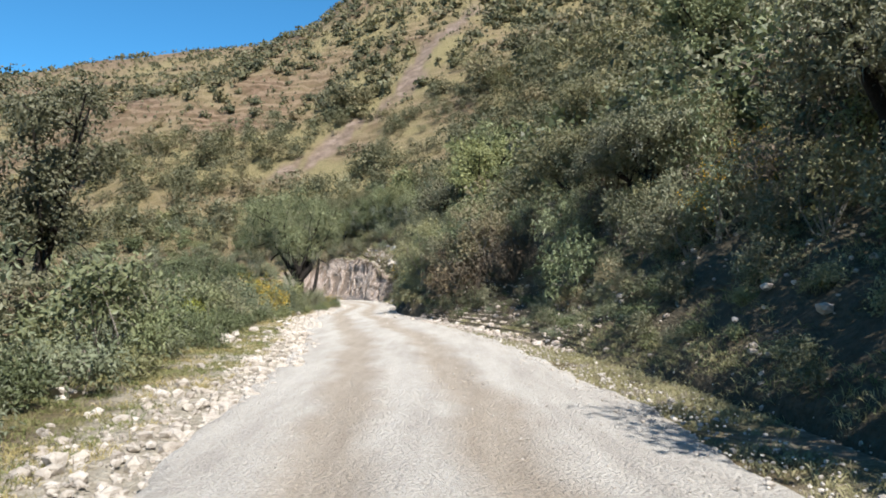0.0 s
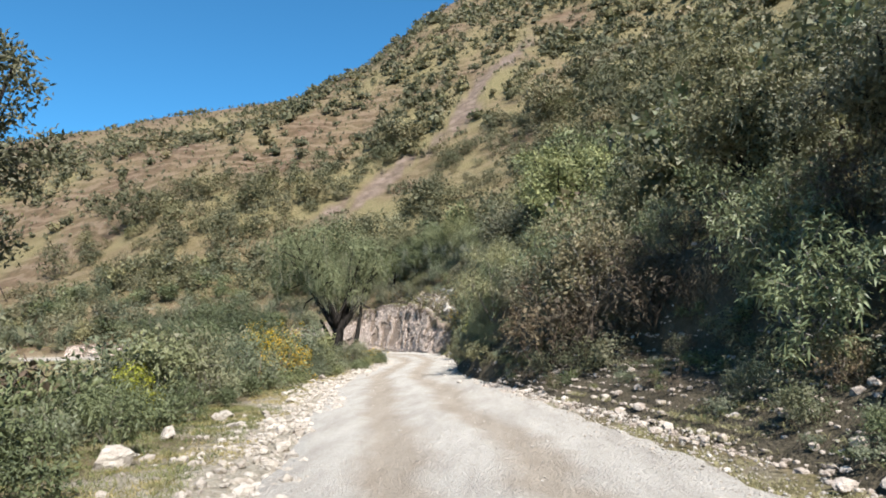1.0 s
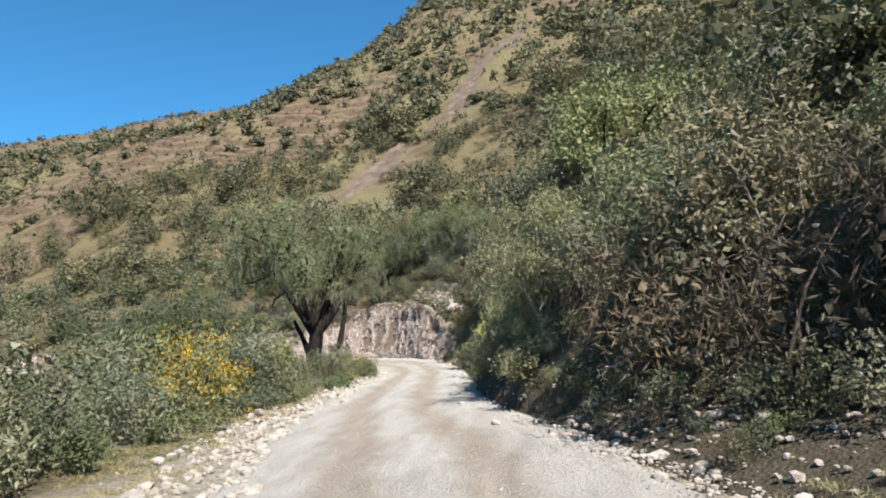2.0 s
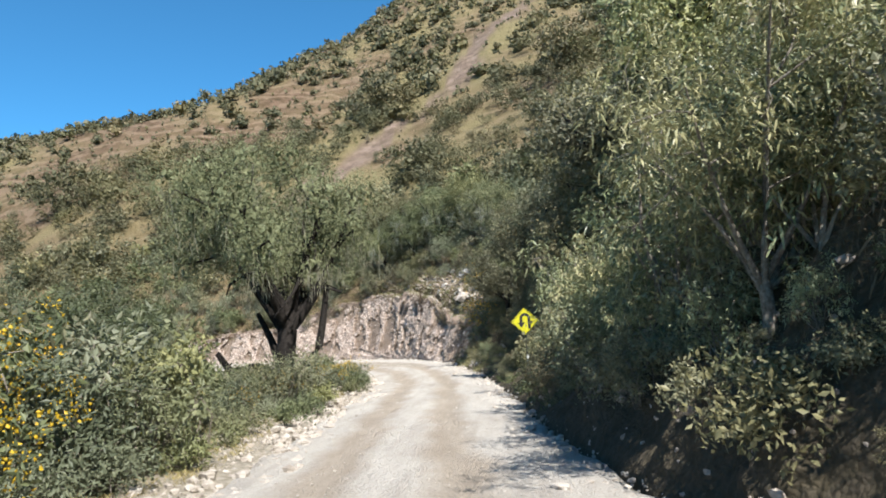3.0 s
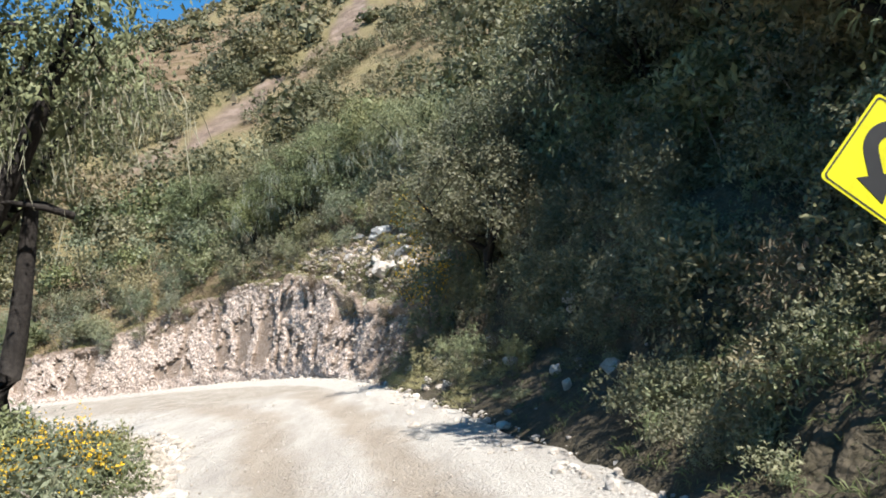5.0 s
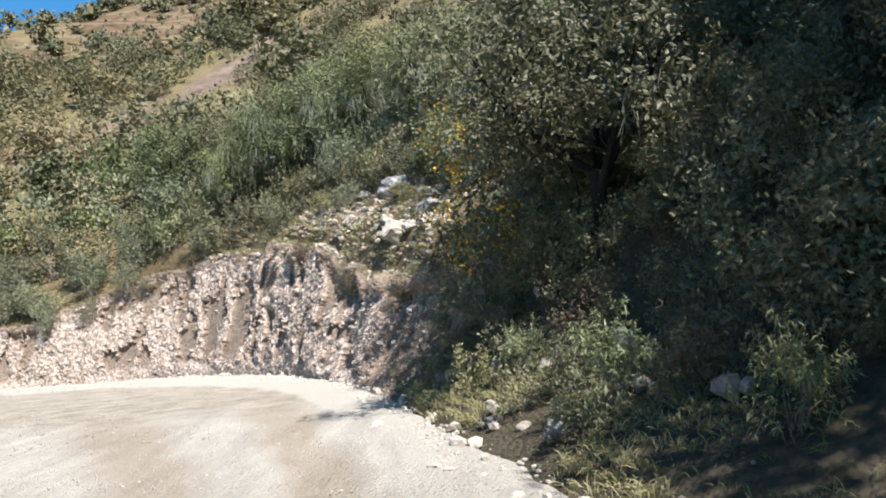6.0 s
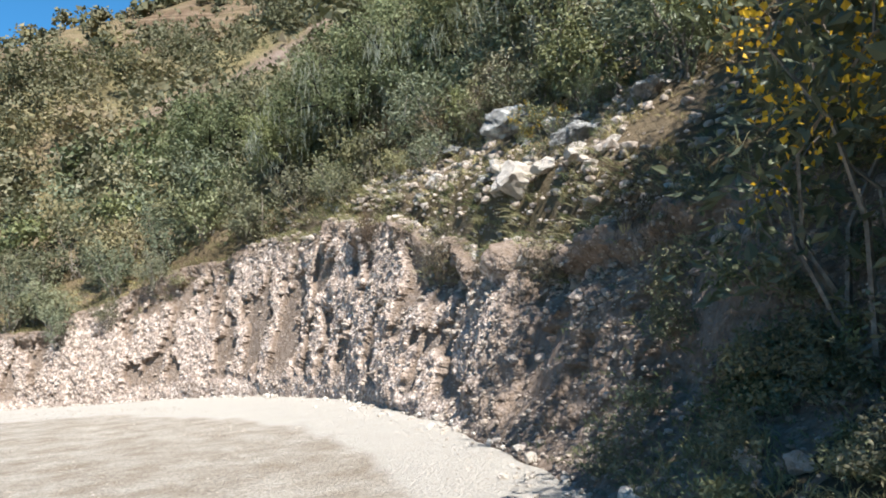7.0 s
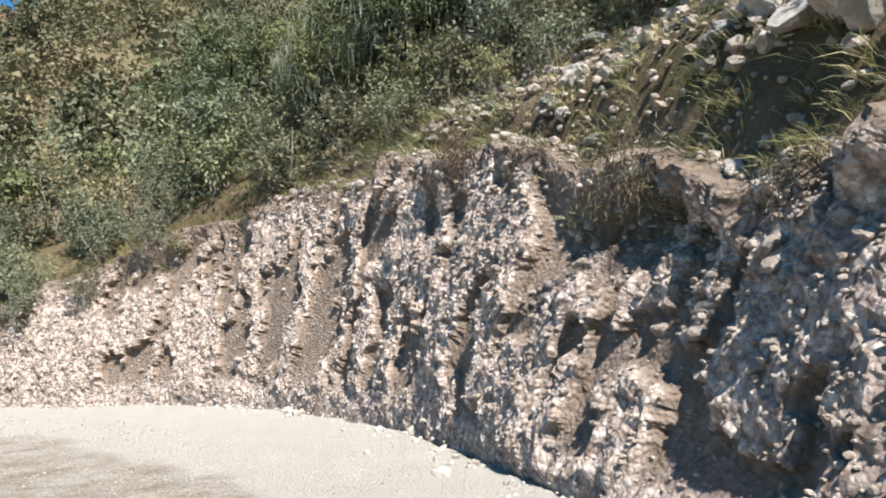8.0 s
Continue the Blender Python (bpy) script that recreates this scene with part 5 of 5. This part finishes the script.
# ---- rocks and stones ----
CUTROCKS = [raw_mesh("cut_rock", *rock(420 + k, 0.75), [CUTSTONE]) for k in range(5)]
ROCKS = [raw_mesh("rock", *rock(400 + k, 0.75, 3, 0.3), [STONE]) for k in range(5)]
DARKROCKS = [raw_mesh("boulder", *rock(450 + k, 0.85, 4, 0.35), [BOULDER]) for k in range(3)]


def lay_rock(x, y, size, k, dark=False, z=None, flat=1.0, parent=None, name="rock", label="pale limestone rock lying on the verge", group="verge rocks"):
    ob = new(name, (DARKROCKS[k % 3] if dark else CUTROCKS[k % 5] if parent is not None else ROCKS[k % 5]))
    zz = lone_z(x, y) + size * (0.14 if dark else 0.18) * flat if z is None else z
    ob.matrix_basis = pose(x, y, zz, PLACED.uniform(-28, 28), PLACED.uniform(-28, 28), PLACED.uniform(0, 360)) @ Matrix.Diagonal((size, size, size * flat, 1))
    if parent is not None:
        ob.parent = parent
    else:
        tagged(ob, label, "rock", group)
    return ob


for k, (x, y, size, flat) in enumerate(((-4.1, 7.6, 0.28, 0.8), (-5.3, 10.4, 0.7, 0.4), (-6.5, 23.0, 0.5, 0.7), (-3.4, 6.0, 0.25, 0.8), (-6.0, 20.4, 0.85, 0.75), (-6.7, 26.3, 0.42, 0.8), (-6.6, 25.5, 0.5, 0.8),
                                        (-6.3, 29.6, 0.38, 0.8), (-7.0, 36.5, 0.45, 0.6), (-8.3, 57.2, 0.6, 0.5), (-4.6, 14.0, 0.35, 0.6), (-5.9, 24.3, 0.3, 0.7))):
    lay_rock(x, y, size, k, flat=flat)


def top_z(x, y):
    """Height of the bank or the ground, whichever is on top."""
    return lone_z(x, y)


for k, (s, d, size, flat) in enumerate(((142.6, 2.9, 1.6, 0.95), (140.8, 4.1, 1.2, 0.75), (139.6, 2.7, 1.1, 0.7), (141.2, 2.0, 0.9, 0.6), (141.9, 2.1, 0.8, 0.6), (143.4, 4.4, 1.0, 0.6), (140.6, 3.2, 0.9, 0.6), (146.5, 3.2, 1.0, 0.5), (138.4, 3.3, 1.0, 0.6), (139.9, 2.1, 0.8, 0.6), (140.7, 2.0, 0.7, 0.5), (141.6, 3.3, 1.0, 0.6), (142.3, 1.9, 0.6, 0.6), (138.9, 2.2, 0.7, 0.6), (140.1, 4.6, 1.1, 0.6), (142.2, 3.6, 0.8, 0.6))):
    x, y = along(OUTER, s, d)
    lay_rock(x, y, size, k, k not in (3, 4, 9, 11, 13, 15), top_z(x, y) + size * flat * (0.32 if k == 0 else 0.2), flat, label="weathered grey boulder on top of the cut bank", group="boulders on the bank", name="boulder")
for k in range(64):
    s = PLACED.uniform(138, 153)
    H, back = bank_at(s)
    x, y = along(OUTER, s, back + PLACED.uniform(-0.1, 1.5))
    size = PLACED.uniform(0.14, 0.5)
    lay_rock(x, y, size, k, False, top_z(x, y) + size * 0.02, PLACED.uniform(0.5, 0.9), label="pale broken stone on the lip of the cut", group="stones on the lip")
for k, (x, y, size) in enumerate(((-2.4, 63.5, 0.55), (-3.6, 66.2, 0.4), (-3.3, 67.6, 0.5), (-3.9, 69.0, 0.45), (-4.4, 70.2, 0.35), (-2.9, 60.0, 0.5), (-2.6, 57.0, 0.45), (-4.6, 67.2, 0.3), (-5.0, 71.6, 0.35))):
    lay_rock(x, y, size * 0.85, k, label="rough stone on the shaded grassy bank", group="stones by the bank", name="stone")


def scatter_stones(name, pts, sizes, seed, label, mat=STONE):
    rng = np.random.default_rng(seed)
    temps = [rock(500 + k, rng.uniform(0.5, 0.8), 1) for k in range(6)]
    vs, fs, off = [], [], 0
    kind = rng.integers(0, 6, len(pts))
    for k in range(6):
        j = np.where(kind == k)[0]
        V, F = temps[k]
        a = rng.uniform(0, 2 * np.pi, len(j))
        ca, sa = np.cos(a)[:, None], np.sin(a)[:, None]
        P = np.stack([V[:, 0] * ca - V[:, 1] * sa, V[:, 0] * sa + V[:, 1] * ca, np.broadcast_to(V[:, 2], (len(j), len(V)))], -1) * sizes[j][:, None, None]
        vs.append((P + pts[j][:, None]).reshape(-1, 3))
        fs.append((F[None] + (np.arange(len(j)) * len(V))[:, None, None]).reshape(-1, 3) + off)
        off += len(j) * len(V)
    return tagged(new(name, raw_mesh(name, np.concatenate(vs), np.concatenate(fs), [mat])), label, "stones", kind="stuff")


rng = np.random.default_rng(95)
n = 9000
ss = rng.uniform(61, 128, n)
dd = -np.abs(rng.normal(size=n)) * 0.75 + 0.3 + 0.4 * vnoise(ss / 2, ss * 0)
P2 = np.array([along(INNER, a, b) for a, b in zip(ss, dd)])
sz = 0.043 * np.exp(rng.normal(size=n) * 0.7)
scatter_stones("verge_stones", np.column_stack([P2, ground_z(P2[:, 0], P2[:, 1]) + 0.05 * (dd > 0) + sz * 0.15]), np.clip(sz * 1.5, 0.03, 0.3), 96, "loose pale stones along the road verge")
n = 3000
ss = rng.uniform(S_OF_Y(22), 175, n)
dd = 0.15 - np.abs(rng.normal(size=n)) * 0.45
P2 = np.array([along(OUTER, a, b) for a, b in zip(ss, dd)])
sz = 0.03 * np.exp(rng.normal(size=n) * 0.7)
scatter_stones("bank_foot_stones", np.column_stack([P2, 0.04 + sz * 0.2]), np.clip(sz * 1.5, 0.03, 0.28), 97, "loose stones fallen along the foot of the bank")
n = 2500
ss, uu = rng.uniform(62, 150, n), rng.uniform(0.05, 0.95, n)
P2 = np.array([along(OUTER, a, -0.2 - 4.5 * u) for a, u in zip(ss, uu)])
n1 = 2200
ss, dd1 = rng.uniform(61, S_OF_Y(33), n1), rng.normal(size=n1) * 0.4
off = np.interp(ss, [S_OF_Y(14), S_OF_Y(22), S_OF_Y(30), S_OF_Y(34)], [1.35, 1.1, 0.5, 0.1])
P3 = np.array([along(OUTER, a, b) for a, b in zip(ss, dd1 * 0.9 - off + 0.1)])
scatter_stones("edge_stones", np.column_stack([P3, np.full(n1, 0.05)]), 0.03 * np.exp(rng.normal(size=n1) * 0.5), 107, "small pale stones along the road edge")
n2 = 4500
ss, uu = rng.uniform(S_OF_Y(70), 172, n2), rng.uniform(0.0, 1.0, n2)
P3 = np.array([along(OUTER, a, -3.0 - 6.5 * u) for a, u in zip(ss, uu)])
scatter_stones("bend_gravel", np.column_stack([P3, np.full(n2, 0.08)]), rng.uniform(0.015, 0.055, n2), 108, "loose grey gravel on the inside of the bend")
scatter_stones("road_gravel", np.column_stack([P2, np.full(n, 0.07)]), rng.uniform(0.015, 0.05, n), 98, "loose gravel on the road surface")


def face_stones(name, grid, count, lo, hi, seed, label, top=0.2, mat=STONE, grown=999, reach=0):
    """Stones set in a bank face, denser towards its lip."""
    rng = np.random.default_rng(seed)
    x, y, z, gul = grid
    i = rng.integers(0, reach or x.shape[0], count)
    v = np.clip(1 - np.abs(rng.normal(size=count)) * 0.55 * (1 + top), 0.03, 0.98)
    j = (v * x.shape[1] * 0.86).astype(int)
    keep = (rng.random(count) > gul[i, j] * 0.8) & ((y[i, j] < grown) | (rng.random(count) < 0.15))
    i, j = i[keep], j[keep]
    count = len(i)
    pts = np.stack([x[i, j], y[i, j], z[i, j]], 1)
    size = rng.uniform(lo, hi, count) * np.exp(rng.normal(size=count) * 0.35)
    G = np.stack([x, y, z], -1)
    i0, i1, j0, j1 = np.maximum(i - 1, 0), np.minimum(i + 1, x.shape[0] - 1), np.maximum(j - 1, 0), np.minimum(j + 1, x.shape[1] - 1)
    nrm = unit(np.cross(G[i1, j] - G[i0, j], G[i, j1] - G[i, j0]))
    nrm *= np.sign((nrm * (G[i, 0] - G[i, -9])).sum(1, keepdims=True))
    return scatter_stones(name, pts - nrm * (size * 0.2)[:, None], size, seed + 1, label, mat)


n = 2600
ss, dd = rng.uniform(136, 156, n), np.abs(rng.normal(size=n)) * 0.9
dd = np.where(np.arange(n) % 2 == 0, dd * 0.35 - 0.15, dd)
P2 = np.array([along(OUTER, a, bank_at(a)[1] + b) for a, b in zip(ss, dd)])
sz = np.clip(0.085 * np.exp(rng.normal(size=n) * 0.6), 0.04, 0.34)
scatter_stones("lip_rubble", np.column_stack([P2, surface_z(P2[:, 0], P2[:, 1]) + sz * 0.1]), sz, 109, "broken stones strewn over the top of the cut", CUTSTONE)
n = 2600
ss, dd = rng.uniform(S_OF_Y(17), S_OF_Y(35), n), rng.uniform(-0.6, 2.9, n)
P2 = np.array([along(OUTER, a, min(b, talus_at(a) + 0.3)) for a, b in zip(ss, dd)])
sz = np.clip(0.055 * np.exp(rng.normal(size=n) * 0.7), 0.025, 0.32)
scatter_stones("talus_stones", np.column_stack([P2, np.maximum(0.03, surface_z(P2[:, 0], P2[:, 1])) + sz * 0.1]), sz, 111, "pale stones fallen on the loose slope below the bank", CUTSTONE)
face_stones("cut_face_stones", CX, 25000, 0.022, 0.085, 110, "broken pale stones set in the cut face", 0.7, CUTSTONE, reach=620)
face_stones("bank_stones", BX, 3600, 0.04, 0.16, 120, "stones showing in the shaded bank", 0.8, CUTSTONE, 48)
# the larger stones of the face, one by one
x, y, z, gul = CX
for k in range(150):
    i = rng.integers(2, 640)
    j = int(np.clip(1 - abs(rng.normal()) * 0.35, 0.1, 0.97) * x.shape[1] * 0.86)
    lay_rock(float(x[i, j]), float(y[i, j]), rng.uniform(0.16, 0.32), k, z=float(z[i, j]), flat=0.75, parent=cut_face, name="stone")


# ---- grass ----
def grass(name, pts, heights, blades, mat, seed, label, lean=0.55, way=None):
    rng = np.random.default_rng(seed)
    n = len(pts)
    b = np.repeat(pts, blades, 0) + rng.normal(size=(n * blades, 3)) * [0.05, 0.05, 0]
    w = unit(np.array([0, 0, 1.0]) + rng.normal(size=b.shape) * [lean, lean, 0.1] + (0 if way is None else np.repeat(way, blades, 0)))
    L = np.repeat(heights, blades) * rng.uniform(0.5, 1.1, len(b))
    V, F = leaves(b, w, L, 0.008 + 0.010 * L, 0.7, rng)
    return tagged(new(name, raw_mesh(name, V, F, [mat])), label, "grass", kind="stuff")


def verge_points(line, s0, s1, d0, d1, n, seed, patchy):
    r = np.random.default_rng(seed)
    s, d = r.uniform(s0, s1, n), r.uniform(d0, d1, n)
    P = np.array([along(line, a, b) for a, b in zip(s, d)])
    keep = vnoise(P[:, 0] / 1.3, P[:, 1] / 1.3, seed) + 0.5 * vnoise(P[:, 0] / 0.4, P[:, 1] / 0.4, seed) > patchy
    P = P[keep]
    return np.column_stack([P, surface_z(P[:, 0], P[:, 1]) - 0.01])


p = verge_points(INNER, 61, 128, -3.2, -0.6, 5200, 131, -0.1)
grass("dry_verge_grass", p, np.full(len(p), 0.19), 9, STRAW, 132, "short dry yellow grass along the verge")
p = verge_points(INNER, 61, 128, -3.6, -1.0, 3200, 133, 0.0)
grass("green_verge_grass", p, np.full(len(p), 0.2), 9, GRASS, 134, "short green grass among the verge stones")
p = verge_points(INNER, 61, 90, -3.6, -0.9, 4200, 151, -0.35)
cut = np.arange(len(p)) % 3 > 0
grass("near_verge_grass", p[cut], np.full(cut.sum(), 0.15), 10, GRASS, 152, "short yellow-green turf beside the road")
grass("near_verge_straw", p[~cut], np.full((~cut).sum(), 0.2), 9, STRAW, 153, "dry straw among the roadside turf")
p = verge_points(OUTER, S_OF_Y(2), S_OF_Y(29), -1.35, 0.5, 3600, 135, -0.35)
grass("dry_bank_grass", p, np.full(len(p), 0.2), 9, STRAW, 136, "dry yellow grass at the foot of the bank")
p = verge_points(OUTER, S_OF_Y(-3), S_OF_Y(24), 0.1, 3.2, 3200, 141, -0.25)
sb = side(p[:, 0], p[:, 1], OUTER, True)
H, back = bank_at(sb[1])
p, p2 = p[::2], p[1::2]
grass("slope_grass_dry", p2, np.full(len(p2), 0.3), 9, STRAW, 147, "dry straw grass on the sloping bank")
grass("slope_grass", p, np.full(len(p), 0.28), 8, GRASS, 142, "rough grass on the sloping bank")
p = verge_points(OUTER, S_OF_Y(61), S_OF_Y(73), 0.1, 2.3, 4800, 155, 0.0)
grass("mound_grass", p, np.random.default_rng(158).uniform(0.08, 0.32, len(p)), 9, STRAW, 156, "dry grass on the low mound below the wall")
p = verge_points(OUTER, S_OF_Y(44), S_OF_Y(76), 0.1, 2.8, 4200, 137, -0.4)
H, back = bank_at(side(p[:, 0], p[:, 1], OUTER, True)[1])
p = p[(p[:, 1] < 59) | (np.arange(len(p)) % 3 == 0)]
grass("bank_grass", p, np.full(len(p), 0.21), 8, GRASS, 138, "rough grass on the shaded bank")
ptop, wtop = [], []
for s in np.arange(S_OF_Y(73), 190, 0.045):
    H, back = bank_at(s)
    if vnoise(np.array([s / 0.7]), np.array([3.3]), 12)[0] < -0.3:
        continue
    d = back + abs(PLACED.normal()) * 1.0 - 0.05
    q = along(OUTER, s, d)
    o = along(OUTER, s, d - 1)
    ptop.append((q[0], q[1], top_z(float(q[0]), float(q[1])) - 0.03))
    wtop.append((0.5 * (o[0] - q[0]), 0.5 * (o[1] - q[1]), 0))
ptop, wtop = np.array(ptop), np.array(wtop)


def stony(P, every):
    # few tufts hold on the broken rock at the bend
    s = side(P[:, 0], P[:, 1], OUTER, True)[1]
    return (s > 146.5) | (s < 134) | (np.arange(len(P)) % every == 0)


keep = stony(ptop, 4)
ptop, wtop = ptop[keep], wtop[keep]
ptuft, wtuft = [], []
for s0, spread in ((140.5, 0.35), (138.2, 0.5), (136.8, 0.5), (143.9, 0.25), (142.2, 0.3), (151.5, 0.9), (153.5, 0.9), (149.6, 0.6), (147.4, 0.4)):
    for k in range(110):
        s = s0 + PLACED.normal() * spread
        d = bank_at(s)[1] + 0.1 + abs(PLACED.normal()) * 0.4
        q, o = along(OUTER, s, d), along(OUTER, s, d - 1)
        ptuft.append((q[0], q[1], top_z(float(q[0]), float(q[1])) - 0.03))
        wtuft.append((0.9 * (o[0] - q[0]), 0.9 * (o[1] - q[1]), 0))
ptuft, wtuft = np.array(ptuft), np.array(wtuft)
keep = stony(ptuft, 2)
ptuft, wtuft = ptuft[keep], wtuft[keep]
cut = np.arange(len(ptuft)) % 3 > 0
grass("lip_tufts", ptuft[cut], PLACED.uniform(0.3, 0.65, cut.sum()), 7, STRAW, 148, "long straw tufts drooping over the cut", 0.35, wtuft[cut])
grass("green_lip_tufts", ptuft[~cut], PLACED.uniform(0.3, 0.6, (~cut).sum()), 7, GRASS, 149, "green grass tufts on the edge of the cut", 0.35, wtuft[~cut])
grass("lip_grass", ptop, PLACED.uniform(0.3, 0.75, len(ptop)), 13, STRAW, 139, "long dry grass hanging over the lip of the cut", 0.4, wtop)
p = verge_points(OUTER, S_OF_Y(73), 205, 1.2, 5.0, 5200, 143, -0.5)
p = p[stony(p, 2)]
q = np.arange(len(p)) % 4 > 0
grass("hill_grass_dry", p[q], np.full(q.sum(), 0.36), 13, STRAW, 144, "long straw-coloured grass above the cut", 0.5)
slope_rng = np.random.default_rng(171)
n = 1900
ss, dd = slope_rng.uniform(135.5, 152, n), slope_rng.uniform(0.2, 4.8, n)
P2 = np.array([along(OUTER, a, bank_at(a)[1] + b) for a, b in zip(ss, dd)])
P2 = P2[vnoise(P2[:, 0] / 0.9, P2[:, 1] / 0.9, 172) > -0.25]
sz = np.clip(0.12 * np.exp(slope_rng.normal(size=len(P2)) * 0.6), 0.05, 0.42)
scatter_stones("slope_rubble", np.column_stack([P2, surface_z(P2[:, 0], P2[:, 1]) + sz * 0.1]), sz, 173, "broken grey and white stones on the slope above the cut", CUTSTONE)
for k in range(44):
    s = slope_rng.uniform(136.5, 148.5)
    x, y = along(OUTER, s, bank_at(s)[1] + slope_rng.uniform(0.2, 3.6))
    size = 0.4 * math.exp(slope_rng.normal() * 0.45)
    lay_rock(x, y, size, k, k % 3 > 0, top_z(x, y) + size * 0.12, slope_rng.uniform(0.6, 0.95), label="weathered grey boulder on top of the cut bank", group="boulders on the bank", name="boulder")
for k in range(22):
    s = slope_rng.uniform(S_OF_Y(60.5), S_OF_Y(72))
    x, y = along(OUTER, s, slope_rng.uniform(0.2, 2.4))
    lay_rock(float(x), float(y), 0.3 * math.exp(slope_rng.normal() * 0.4), k, k % 3 == 0, label="rough stone on the shaded grassy bank", group="stones by the bank", name="stone")
for k in range(9):
    x, y = along(OUTER, slope_rng.uniform(S_OF_Y(61), S_OF_Y(71)), slope_rng.uniform(0.9, 2.4))
    put(("finelong", "fine", "dry")[k % 3], float(x), float(y), slope_rng.uniform(0.3, 0.5))
for k in range(30):
    s = slope_rng.uniform(137.0, 153)
    x, y = along(OUTER, s, bank_at(s)[1] + slope_rng.uniform(2.2, 5.2))
    put(("finelong", "green", "dry")[k % 3], float(x), float(y), slope_rng.uniform(0.45, 0.75))
grass("hill_grass_green", p[~q], np.full((~q).sum(), 0.32), 13, GRASS, 145, "rough green grass above the cut", 0.5)
